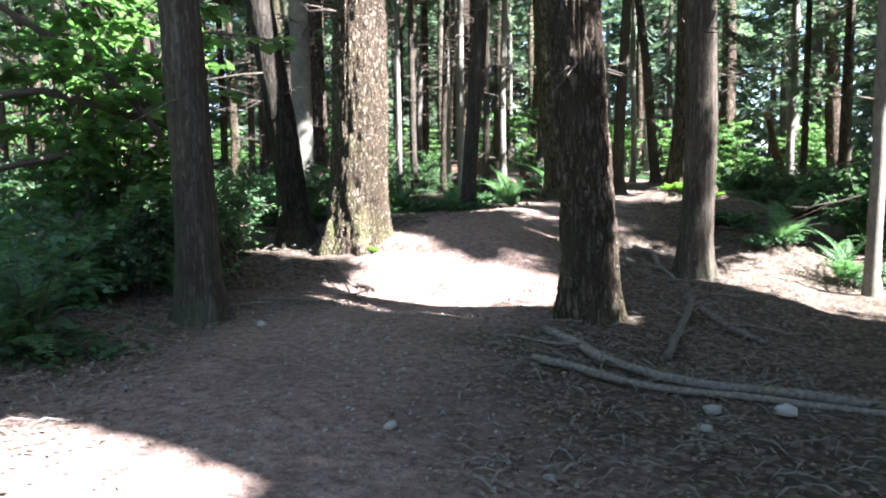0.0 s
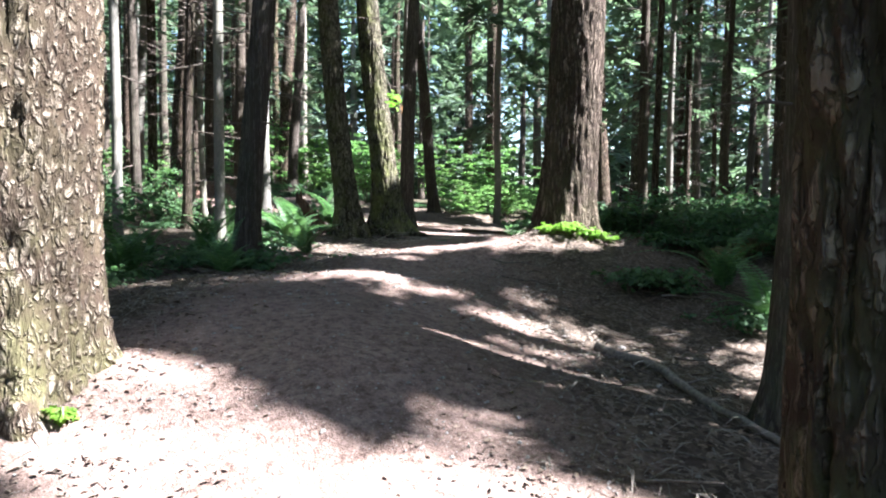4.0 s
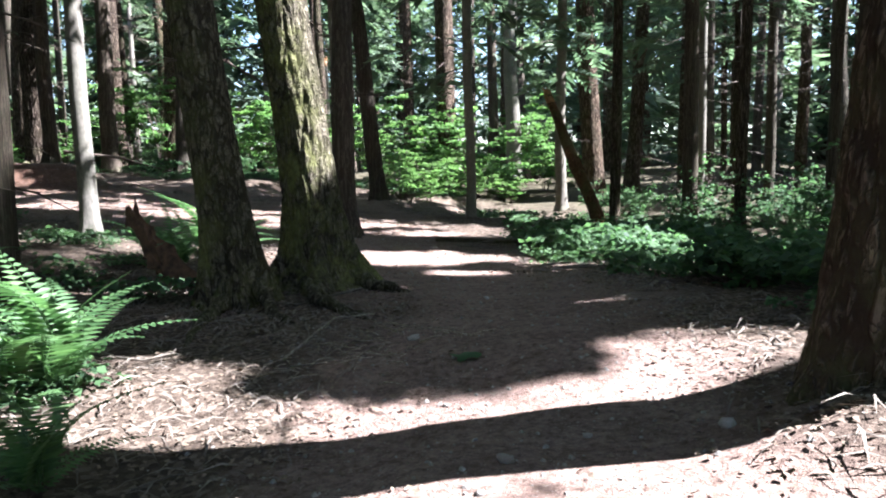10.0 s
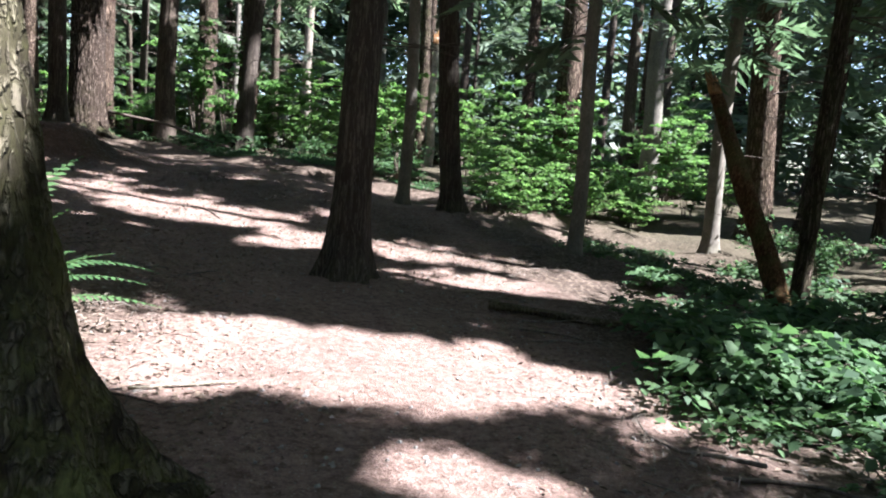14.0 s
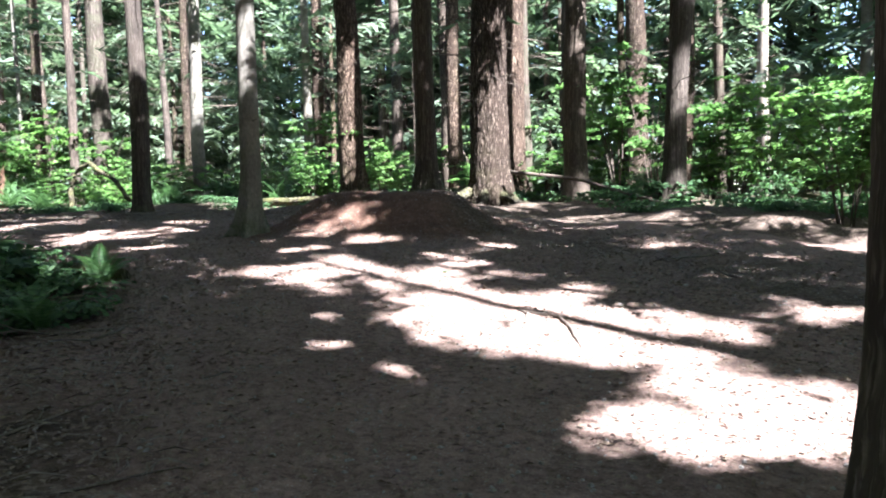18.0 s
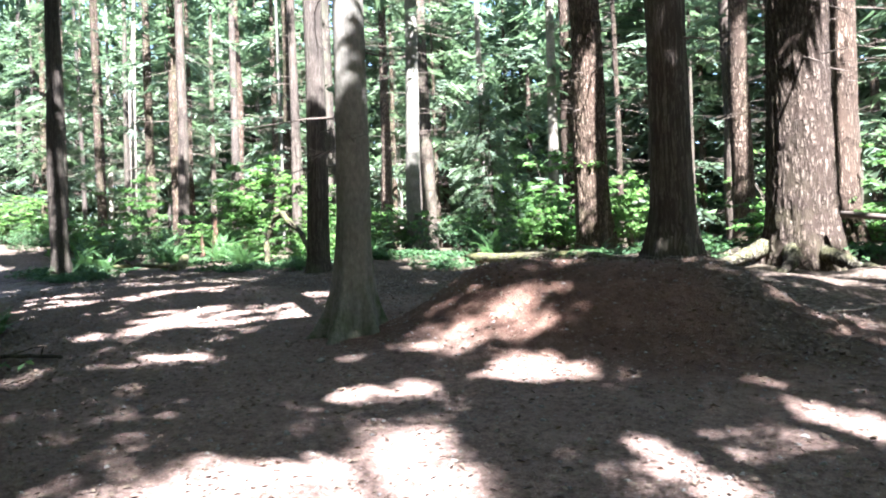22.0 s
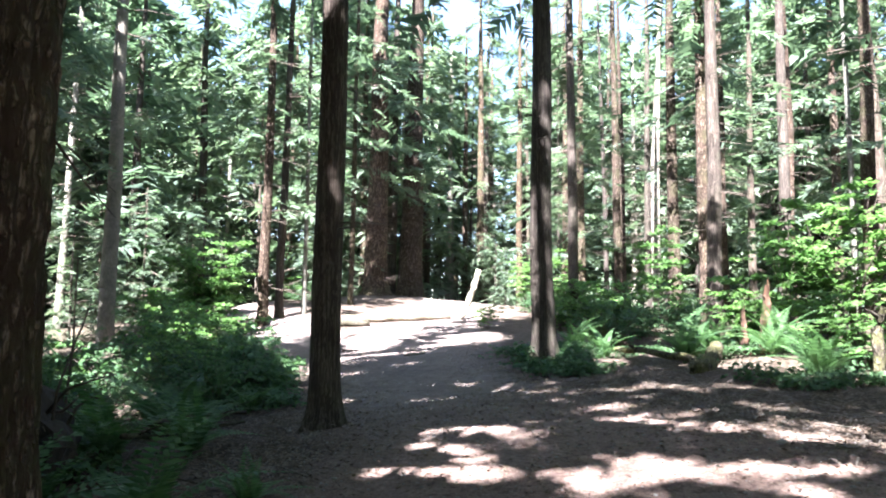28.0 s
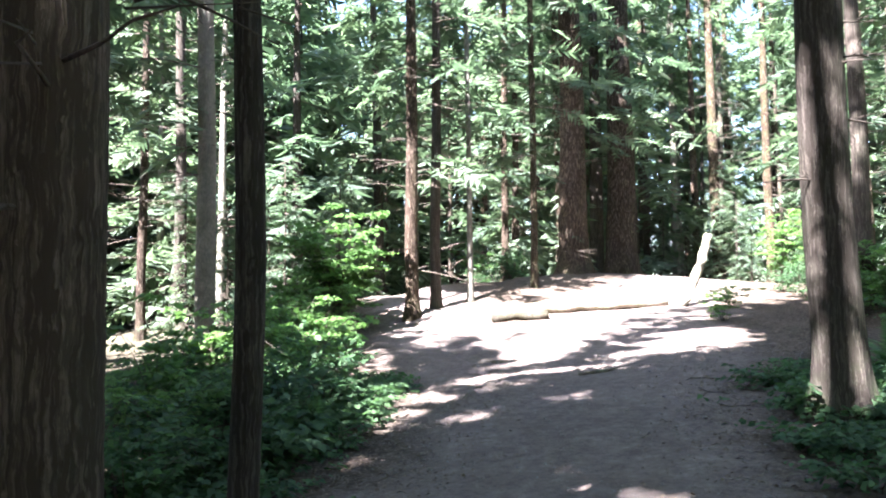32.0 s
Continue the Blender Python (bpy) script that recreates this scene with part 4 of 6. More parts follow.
def forest(count, seed, inside, away, scale, spec, group):
    """Scattered conifers; with a spec each has a crown of its own, else one of the shared far ones."""
    rnd = random.Random(seed)
    made = tries = 0
    while made < count and tries < 60000:
        tries += 1
        x, y = rnd.uniform(-75, 60), rnd.uniform(-35, 95)
        if not inside(x, y) or min(segment_distance(x, y, TRAIL), segment_distance(x, y, SIDE), segment_distance(x, y, SPUR)) < away:
            continue
        if any(math.hypot(x - a, y - b) < 1.6 for a, b in TAKEN):
            continue
        stem = np.stack([np.full(60, x), np.full(60, y), gz(x, y) + np.linspace(0.5, 22, 60)], -1)
        if spec and in_gap(stem, HOLE).sum() > 5:
            continue
        TAKEN.append((x, y))
        s, z = rnd.uniform(*scale), gz(x, y)
        t = thing("forest_tree", pose(x, y, z), "slender conifer of the surrounding forest with drooping green sprays", "tree", group)
        lean = (rnd.gauss(0, 0.025), rnd.gauss(0, 0.025))
        tilt = Matrix(((1, 0, lean[0], 0), (0, 1, lean[1], 0), (0, 0, 1, 0), (0, 0, 0, 1)))
        part("trunk", FAR_TRUNKS[made % 5], t, tilt @ Matrix.Rotation(rnd.uniform(0, 6.28), 4, "Z") @ Matrix.Diagonal((s, s, rnd.uniform(0.8, 1.1), 1)))
        if spec:
            lo = rnd.uniform(*spec[0])
            wood, green = crown("crown", rnd.randrange(9999), lo, rnd.uniform(18, 23), rnd.uniform(2.4, 3.6), spec[1], 6, 11, 0.95, 0.36, (x, y, z), lean, 3)
            k = Matrix()
        else:
            wood, green = FARC[made % len(FARC)]
            k = tilt @ Matrix.Rotation(rnd.uniform(0, 6.28), 4, "Z") @ Matrix.Scale(rnd.uniform(0.9, 1.35), 4)
        tagged(part("branchwork", wood, t, k, "thin drooping brown branches"), kind="stuff")
        part("foliage", green, t, k)
        if spec:
            tagged(part("dead_twigwork", THICKET[made % 3], t, tilt @ Matrix.Rotation(made * 1.1, 4, "Z"), "bare grey-brown dead twigs"), kind="stuff")
        made += 1


def near_line(x, y):
    return segment_distance(x, y, TRAIL)


def woods_tree(x, y, r, i):
    z = gz(x, y)
    t = thing("forest_tree", pose(x, y, z), "straight forest trunk with thin drooping branches", "tree", "forest trees")
    s = r / 0.2
    lean = (0.02 * math.sin(i * 1.7), 0.02 * math.sin(i * 2.9))
    tilt = Matrix(((1, 0, lean[0], 0), (0, 1, lean[1], 0), (0, 0, 1, 0), (0, 0, 0, 1)))
    part("trunk", FAR_TRUNKS[i % 5], t, tilt @ Matrix.Rotation(i * 1.3, 4, "Z") @ Matrix.Diagonal((s, s, 1, 1)))
    wood, green = crown("crown", 300 + i, 4 + 3 * ((i * 7) % 10) / 10, 22, 2.4 + r * 2, 44, 6, 11, 0.95, 0.36, (x, y, z), lean, 3)
    tagged(part("branchwork", wood, t, None, "thin drooping brown branches"), kind="stuff")
    part("foliage", green, t)
    tagged(part("dead_twigwork", THICKET[i % 3], t, tilt @ Matrix.Rotation(i * 2.1, 4, "Z"), "bare grey-brown dead twigs"), kind="stuff")
    TAKEN.append((x, y))


WOODS = [(-30.1, 33.2, 0.19), (-31.1, 33.7, 0.16), (-32.2, 34.6, 0.09), (-34.3, 36.5, 0.12), (-29.0, 44.7, 0.2), (-31.4, 24.0, 0.15), (-33.4, 24.3, 0.21), (-37.4, 23.7, 0.17), (-42.4, 37.4, 0.19), (-44.6, 39.1, 0.34), (-39.5, 51.3, 0.17), (-35.4, 50.7, 0.18), (-26.3, 28.9, 0.24), (-31.0, 49.8, 0.26), (-25.2, 48.3, 0.25), (-32.0, 55.9, 0.3), (-35.9, 56.5, 0.2), (-29.7, 57.3, 0.14), (-27.2, 49.1, 0.27), (-16.4, 47.7, 0.18), (-13.2, 50.4, 0.18), (-15.4, 53.8, 0.31), (-10.3, 55.5, 0.22), (-36.0, 49.5, 0.22)]
WOODS += [(-28.5, 53.2, 0.24), (-5.7, 64.5, 0.15), (-16.4, 49.1, 0.41), (-10.6, 47.6, 0.23), (-10.3, 56.8, 0.34), (-7.0, 58.6, 0.3), (-24.6, 53.7, 0.27), (-0.1, 55.5, 0.29), (6.1, 63.4, 0.18), (-2.0, 51.7, 0.3), (3.5, 44.7, 0.31), (4.5, 48.6, 0.13), (22.2, 46.8, 0.28), (20.9, 43.0, 0.36), (23.6, 35.0, 0.14), (23.0, 33.1, 0.2), (25.2, 34.3, 0.12), (-7.5, 18.0, 0.32), (-2.9, 15.0, 0.21), (-3.4, 20.0, 0.32), (-1.0, 25.9, 0.12), (14.0, 27.9, 0.13)]
WOODS += [(14.6, 26.0, 0.17), (18.0, 28.9, 0.13), (17.3, 27.0, 0.12), (19.9, 28.1, 0.15), (6.3, 50.9, 0.24), (7.7, 54.7, 0.19), (9.8, 60.4, 0.28), (25.8, 51.5, 0.22), (25.5, 49.3, 0.39), (26.6, 35.0, 0.16), (29.1, 35.9, 0.2), (31.3, 37.0, 0.17), (27.3, 32.4, 0.23), (26.7, 30.5, 0.31)]
WOODS += [(-49, 45.5, 0.3), (-54, 46.8, 0.25), (-58, 45, 0.3), (-62, 49, 0.3), (-52, 42.3, 0.2), (-47, 47.5, 0.22), (-64, 46, 0.3), (-67, 50.5, 0.3), (-60, 51.5, 0.25), (-70, 47, 0.3), (-56, 42.5, 0.25), (-61, 41.5, 0.3)]
for i, (x, y, r) in enumerate(WOODS):
    woods_tree(x, y, r, i)
forest(22, 4, lambda x, y: 3 < x < 20 and -20 < y < 6, 3.5, (0.6, 1.4), ((8, 10), 60), "forest trees")
forest(12, 11, lambda x, y: 9 < x < 20 and 10 < y < 22, 5.0, (0.4, 1.0), ((6, 9), 70), "forest trees")
forest(14, 12, lambda x, y: -15 < x < -3 and 23 < y < 30, 4.0, (0.4, 1.2), ((6, 9), 70), "forest trees")
forest(9, 13, lambda x, y: -26 < x < -15 and 25 < y < 31, 4.0, (0.4, 1.2), ((6, 9), 70), "forest trees")
forest(18, 14, lambda x, y: -58 < x < -34 and 28 < y < 54, 2.5, (0.5, 1.5), ((1.5, 5), 56), "forest trees")
forest(4, 15, lambda x, y: -3 < x < 2 and 26.5 < y < 30, 2.5, (0.4, 0.8), ((8, 10), 90), "forest trees")
forest(30, 16, lambda x, y: x < -46 and 22 < y < 68, 2.0, (0.6, 1.8), None, "far forest trees")
# the next three stands are added for the shade their crowns cast
forest(5, 17, lambda x, y: 15 < x < 22 and 18 < y < 27, 4.0, (0.4, 0.8), ((8, 10), 90), "forest trees")
forest(2, 18, lambda x, y: 11 < x < 16 and 20 < y < 27, 4.0, (0.35, 0.6), ((8, 9), 100), "forest trees")
forest(16, 19, lambda x, y: 8 < x < 20 and 1 < y < 11, 4.0, (0.4, 0.9), ((7, 10), 110), "forest trees")
forest(8, 20, lambda x, y: -7 < x < 3 and 18 < y < 26, 3.5, (0.35, 0.8), ((8, 10), 80), "forest trees")
forest(9, 21, lambda x, y: -9 < x < 0 and 21 < y < 29.5, 3.0, (0.35, 0.8), ((8, 10), 90), "forest trees")
# stand added so that its crowns shade the trail around (1, 12)
forest(12, 24, lambda x, y: 5.5 < x < 15 and 2 < y < 11, 3.0, (0.35, 0.7), ((8, 10), 120), "forest trees")
forest(24, 25, lambda x, y: -64 < x < -30 and 57 < y < 80, 4.0, (0.5, 1.4), None, "far forest trees")
# stand added to shade the bushes around (-13, 32)
forest(12, 22, lambda x, y: -9 < x < 5 and 19 < y < 29.5, 2.6, (0.35, 0.8), ((7, 9), 110), "forest trees")
forest(34, 23, lambda x, y: -66 < x < -36 and 8 < y < 46, 3.0, (0.6, 1.6), None, "far forest trees")
forest(6, 5, lambda x, y: near_line(x, y) < 12, 6.5, (0.4, 1.0), ((5, 9), 56), "forest trees")
forest(70, 6, lambda x, y: 10 < near_line(x, y) < 28, 9.0, (0.4, 1.6), ((2.0, 7), 46), "forest trees")
forest(40, 7, lambda x, y: 24 < near_line(x, y) < 36, 8.0, (0.8, 2.0), None, "far forest trees")


def far_trees(count, seed):
    """The trees past counting, joined: all their trunks, and all their crowns."""
    rnd = random.Random(seed)
    co = []
    for me in [g for _, g in FARC] + FAR_TRUNKS:
        a = np.empty(3 * len(me.vertices), np.float32)
        me.vertices.foreach_get("co", a)
        co.append(a.reshape(-1, 3))
    greens, trunks, faces, at = [], [], [], 0
    made = 0
    while made < count:
        x, y = rnd.uniform(-95, 70), rnd.uniform(-50, 110)
        d = float(near_line(x, y))
        if not 32 < d < 54 or (0.87 * x - 0.5 * y > 8 and rnd.random() < 0.65):
            continue
        s, z, c, k = rnd.uniform(0.9, 2.1), gz(x, y), rnd.uniform(0, 6.28), rnd.uniform(1.1, 1.6)
        turn = np.array([[math.cos(c), -math.sin(c), 0], [math.sin(c), math.cos(c), 0], [0, 0, 1]])
        greens.append((co[made % 6] * k) @ turn.T + (x, y, z))
        v = co[6 + made % 5] * (s, s, 1.15) + (x, y, z)
        trunks.append(v)
        m = len(v) // 12
        for j in range(m - 1):
            faces += [(at + j * 12 + i, at + j * 12 + (i + 1) % 12, at + (j + 1) * 12 + (i + 1) % 12, at + (j + 1) * 12 + i) for i in range(12)]
        at += len(v)
        made += 1
    tagged(new("far_crowns", spikes("far_crowns", np.concatenate(greens).reshape(-1, 3, 3), NEEDLES)), "green crowns of the farther conifer woods", "woods", kind="stuff")
    tagged(new("far_trunks", shape("far_trunks", np.concatenate(trunks).tolist(), faces, FIR)), "brown trunks of the farther conifer woods", "woods", kind="stuff")


far_trees(190, 8)


def far_woods():
    """The closed wall of the woods beyond the countable trees."""
    rs = np.random.RandomState(9)
    x, y, up = rs.uniform(-110, 90, 160000), rs.uniform(-70, 130, 160000), rs.rand(160000)
    d = near_line(x, y)
    keep = np.nonzero((d > 54) & (d < 74))[0][:50000]
    x, y, up = x[keep], y[keep], up[keep]
    base = np.stack([x, y, ground_z(x, y) + 32 * up ** 1.5], -1)
    way = np.stack([rs.normal(size=len(base)), rs.normal(size=len(base)), rs.uniform(-0.5, 0.1, len(base))], -1)
    return tagged(new("far_woods", spikes("far_woods", foliage(rs, base, way, 4, 2.4, 0.7), NEEDLES)), "dense dark green wall of distant conifer woods", "woods", kind="stuff")


far_woods()


# ---- ferns ----
TORN = plain("torn_wood", (0.16, 0.075, 0.03), (0.38, 0.20, 0.085), 25, 0.9, 0.6)

def frond_mesh(seed, length=0.8):
    """One arching sword-fern frond with two rows of pointed leaflets; it starts at the origin and runs along x."""
    rnd = random.Random(seed)
    p = Pile()
    lift, n = rnd.uniform(0.75, 1.0), 24
    pts = []
    for i in range(n + 1):
        u = i / n
        pts.append(Vector((length * (0.35 * u + 0.62 * u * u), 0.03 * math.sin(3 * u + seed), length * lift * (u - 0.62 * u ** 2.3))))
    p.add(*tube(pts[::3], [0.005, 0.005, 0.004, 0.004, 0.003, 0.003, 0.002, 0.002, 0.001], 3))
    for i in range(3, n + 1):
        u = i / n
        d = (pts[i] - pts[i - 1]).normalized()
        w = length * 0.17 * math.sin(math.pi * min(1, 0.16 + 0.84 * u) ** 0.85) + 0.012
        for s in (-1, 1):
            al = Vector((0, s * w, -0.12 * w)) + d * w * 0.3
            p.leaf(pts[i], al, d * 0.034 * length / 0.8, rnd.uniform(0.001, 0.006))
    return shape("frond", p.v, p.f, FERN, False)


FRONDS = [frond_mesh(i, 0.8 + 0.08 * (i % 3)) for i in range(5)]


def fern(x, y, size=1.0, count=12, label="green sword fern with arching fronds on the forest floor", group="sword ferns"):
    rnd = random.Random(int(x * 91 + y * 57))
    t = thing("fern", pose(x, y, gz(x, y) - 0.02), label, "fern", group)
    for k in range(count):
        a = 6.283 * k / count + rnd.uniform(-0.25, 0.25)
        s = 1.2 * size * rnd.uniform(0.7, 1.15)
        part("frond", FRONDS[rnd.randrange(5)], t, Matrix.Rotation(a, 4, "Z") @ Matrix.Rotation(rnd.uniform(-0.7, 0.15), 4, "Y") @ Matrix.Scale(s, 4))
    return t


# ---- shrubs ----
def leaf_quads(rs, base, way, length, width):
    """Pointed leaves, lying mostly flat, along the given ways."""
    n = len(base)
    x = way / np.linalg.norm(way, axis=1, keepdims=True)
    up = np.stack([rs.normal(0, 0.45, n), rs.normal(0, 0.45, n), np.ones(n)], -1)
    y = np.cross(up, x)
    y /= np.linalg.norm(y, axis=1, keepdims=True)
    ln = (length * rs.uniform(0.6, 1.25, n))[:, None]
    tip = base + x * ln + np.array([0, 0, -0.15]) * ln
    mid = base + x * ln * 0.45 + np.array([0, 0, 0.05]) * ln
    return np.stack([base, mid + y * ln * width, tip, mid - y * ln * width], 1)


def shrub_mesh(seed, height, reach, stems, leaves, length, width, mat, layers=False, low=0.15):
    rs = np.random.RandomState(seed)
    wood, base, way = Pile(), [], []
    per = leaves // (stems * 6)
    for _ in range(stems):
        a, ln = rs.uniform(0, 6.283), rs.uniform(0.65, 1.1)
        out = np.array([math.cos(a), math.sin(a), 0]) * reach * rs.uniform(0.4, 1.0)
        bend = rs.uniform(-0.25, 0.25, 3) * reach * 0.5
        pts = [np.array([0, 0, -0.05]) + out * (0.12 + u * u) + bend * math.sin(3.1 * u) + np.array([0, 0, height * ln * (u - 0.22 * u * u)]) for u in (0, 0.25, 0.5, 0.75, 1.0)]
        r0 = 0.004 + 0.004 * height
        wood.add(*tube([tuple(p) for p in pts], [r0, r0 * 0.8, r0 * 0.6, r0 * 0.4, r0 * 0.2], 3))
        for _ in range(6):
            u = rs.uniform(low, 1.0)
            k = min(3, int(u * 4))
            p = pts[k] + (pts[k + 1] - pts[k]) * (u * 4 - k)
            b = rs.uniform(0, 6.283)
            d = np.array([math.cos(b), math.sin(b), rs.uniform(-0.05, 0.15) if layers else rs.uniform(-0.2, 0.5)]) * reach * rs.uniform(0.25, 0.6)
            if height > 1 and rs.rand() < 0.5:
                wood.add(*tube([tuple(p), tuple(p + d)], [r0 * 0.4, 0.0015], 3))
            s = rs.rand(per)[:, None]
            q = p + d * (0.2 + 0.8 * s) + rs.normal(0, 0.05 * reach, (per, 3)) * np.array([1, 1, 0.35 if layers else 0.9])
            base.append(q)
            c = b + rs.uniform(-1.6, 1.6, per)
            way.append(np.stack([np.cos(c), np.sin(c), rs.uniform(-0.5, 0.2, per)], -1))
    green = quads("leaves", leaf_quads(rs, np.concatenate(base), np.concatenate(way), length, width), mat)
    return shape("stems", wood.v, wood.f, TWIG), green


BUSH = [shrub_mesh(i, 1.3 + 0.2 * i, 0.85, 9, 650, 0.105, 0.34, SHRUB) for i in range(3)]
COVER = [shrub_mesh(10 + i, 0.34, 0.6, 12, 430, 0.085, 0.36, SHRUB, True, 0.5) for i in range(3)]
SHOOT = [shrub_mesh(50 + i, 0.38, 0.28, 7, 300, 0.075, 0.42, VIVID, True, 0.4) for i in range(2)]
LOW = [shrub_mesh(60 + i, 0.62, 0.7, 11, 520, 0.115, 0.4, SHRUB, True, 0.4) for i in range(3)]
MAPLE = [shrub_mesh(20 + i, 4.0, 1.5, 8, 1500, 0.15, 0.42, BROAD, True, 0.3) for i in range(3)]
BERRY = [shrub_mesh(30 + i, 1.9, 0.9, 9, 950, 0.12, 0.38, BROAD, True, 0.25) for i in range(3)]


def sapling_mesh(seed):
    rs = np.random.RandomState(seed)
    return crown("sapling", seed, 0.25, 5.0, 1.35, 60, 5, 9, 0.42, 0.34, wood_segs=3)


YOUNG = [sapling_mesh(70 + i) for i in range(2)]
KINDS = {
    "bush": (BUSH, "shrub", "leafy dark green huckleberry shrub of the understory", "shrub", (0.7, 1.2)),
    "cover": (COVER, "ground_plant", "low leafy green plants covering the forest floor", "plant", (0.7, 1.3)),
    "low": (LOW, "salal_clump", "knee-high leafy thicket beside the trail", "shrub", (0.7, 1.25)),
    "shoot": (SHOOT, "maple_shoots", "bright yellow-green maple shoots at a trunk's foot", "plant", (0.7, 1.2)),
    "maple": (MAPLE, "vine_maple", "slender vine maple with layered bright green leaves", "small tree", (0.75, 1.25)),
    "berry": (BERRY, "berry_bush", "bright green salmonberry bush in dappled sun", "shrub", (0.75, 1.25)),
    "young": (YOUNG, "young_hemlock", "young hemlock with soft bright needles down to the ground", "small tree", (0.7, 1.2)),
}


def plant(kind, x, y, rnd, size=None):
    meshes, name, label, category, span = KINDS[kind]
    s = size or rnd.uniform(*span)
    t = thing(name, pose(x, y, gz(x, y) - 0.02) @ Matrix.Rotation(rnd.uniform(0, 6.28), 4, "Z") @ Matrix.Diagonal((s, s, s * rnd.uniform(0.8, 1.15), 1)), label, category, name.replace("_", " ") + " patch")
    wood, green = rnd.choice(meshes)
    if kind == "young":
        part("trunk", YOUNG_TRUNK, t)
    tagged(part("stemwork", wood, t), kind="stuff")
    part("foliage", green, t)
    return t


YOUNG_TRUNK = trunk_mesh("young_trunk", 0.035, 5.1, CEDAR, segs=8, rings=[-0.1, 0, 0.5, 1.5, 3, 5.1], flare=0.1)

# what grows where: kind, centre, reach in x and y, count
BEDS = [
    ("bush", -5.6, 8.5, 2.6, 4, 20), ("bush", -5, 15, 2.8, 4, 18), ("cover", -4, 8, 1.3, 3, 8), ("bush", -3.6, 20, 2.2, 3, 10), ("cover", -1.6, 14.6, 1.4, 1.6, 9), ("bush", -2.4, 14.8, 1.0, 1.6, 4),
    ("cover", 0.9, 18.5, 1.4, 3, 12), ("cover", 1.2, 23.5, 1.5, 2.5, 9), ("bush", -1.5, 24, 2, 4, 10), ("bush", -1.5, 29, 1.6, 2, 6), ("cover", 0.6, 30.6, 1.0, 1.3, 9), ("cover", -2.2, 32.2, 1.6, 0.7, 16), ("low", -1.6, 31.4, 1.6, 0.7, 8),
    ("cover", 6.3, 11.8, 1.2, 2, 8), ("bush", 9.4, 12.5, 2.4, 4, 16), ("low", 9.0, 17.3, 1.6, 2.6, 18), ("bush", 11.5, 17.3, 1.2, 2.6, 8), ("cover", 7.4, 16.5, 0.7, 1.8, 8), ("cover", 8.9, 21.7, 0.9, 2.4, 18), ("low", 10.2, 22.0, 1.7, 3, 30), ("low", 12.5, 25, 2, 2.6, 14), ("bush", 13.5, 20.5, 1.6, 3, 8),
]
BEDS += [
    ("cover", 11, 26, 1.6, 2, 10), ("bush", 16, 25, 1.8, 2.4, 8), ("berry", 13.5, 37, 4, 3, 16), ("maple", 12.5, 40, 5, 3, 8), ("cover", 11, 36.5, 3, 1.6, 12), ("bush", 8, 46.5, 5, 2, 12),
    ("maple", 8.5, 47.5, 5, 2.5, 7), ("berry", 6, 47.5, 6, 2.2, 12), ("bush", 18, 29, 2, 4, 10), ("berry", 20, 40, 4, 5, 14), ("maple", 20, 44, 6, 4, 7),
    ("berry", -5, 49, 6, 2.4, 18), ("cover", -6, 44.6, 6, 1.2, 24), ("bush", -10, 46.5, 4, 1.6, 12), ("young", -6, 51, 5, 1.6, 5), ("maple", -4, 53, 8, 2, 6), ("cover", 3.4, 45.6, 1.6, 1.2, 8),
]
BEDS += [
    ("berry", -14.5, 45.4, 4.0, 1.8, 14), ("cover", -14.5, 43, 4.6, 1.5, 26), ("maple", -17, 47, 5, 1.6, 6), ("cover", -19.6, 41, 1.6, 1.0, 14), ("bush", -20.5, 43.5, 2.6, 1.6, 9), ("low", -11.5, 31.5, 3.2, 1.0, 9), ("berry", -21.6, 32.2, 1.6, 1.0, 7), ("berry", -25.2, 32.6, 1.8, 1.0, 6), ("cover", -22.6, 33.9, 2.0, 0.5, 9), ("bush", -11.5, 30.2, 3.2, 0.9, 8),
    ("bush", -17.8, 32.6, 3.6, 1.3, 22), ("berry", -19, 31.6, 4, 1.4, 12), ("cover", -17.4, 34.2, 3.2, 0.5, 14), ("bush", -6, 30.6, 2.6, 1, 8), ("cover", -8.4, 32.6, 2.4, 0.8, 9), ("bush", -26, 31, 4, 1.6, 12),
    ("maple", -30.5, 32.6, 2.2, 1.2, 4), ("berry", -33, 31, 4, 2, 8), ("bush", -27, 45.5, 5, 2, 14), ("berry", -26, 44.4, 4, 1.2, 8), ("maple", -34, 47, 6, 2, 5), ("bush", -40, 34, 4, 2, 8), ("bush", -38, 46, 6, 2.5, 10),
]
BEDS += [
    ("young", -48, 42, 5, 9, 14), ("young", -49.5, 44.8, 2.5, 2, 7), ("maple", -50, 40, 4, 8, 9), ("bush", -35, 45, 3, 2, 6), ("young", -34, 28, 6, 3, 8),
    ("cover", 13, 30, 2.6, 2.4, 12), ("cover", 8.5, 41.5, 4, 1.4, 22), ("low", 8, 43.6, 4, 1.0, 12), ("cover", -0.5, 45.2, 2.4, 1.0, 10), ("bush", -10, 20, 5, 4, 14), ("bush", -12, 8, 4, 6, 12), ("bush", 16, 8, 4, 5, 10), ("cover", -11, 14, 4, 5, 14), ("cover", -17.2, 39.6, 1.6, 0.9, 16), ("low", -19.6, 34.0, 2.4, 0.7, 10), ("bush", -4.5, 9.5, 1.4, 2, 8), ("maple", -5.0, 10.5, 1.0, 2.4, 4), ("maple", 10, 12.5, 2, 2.5, 3),
    ("bush", 5, -9, 3, 4, 8), ("bush", -7, -4, 3, 4, 8),
]
rnd = random.Random(21)
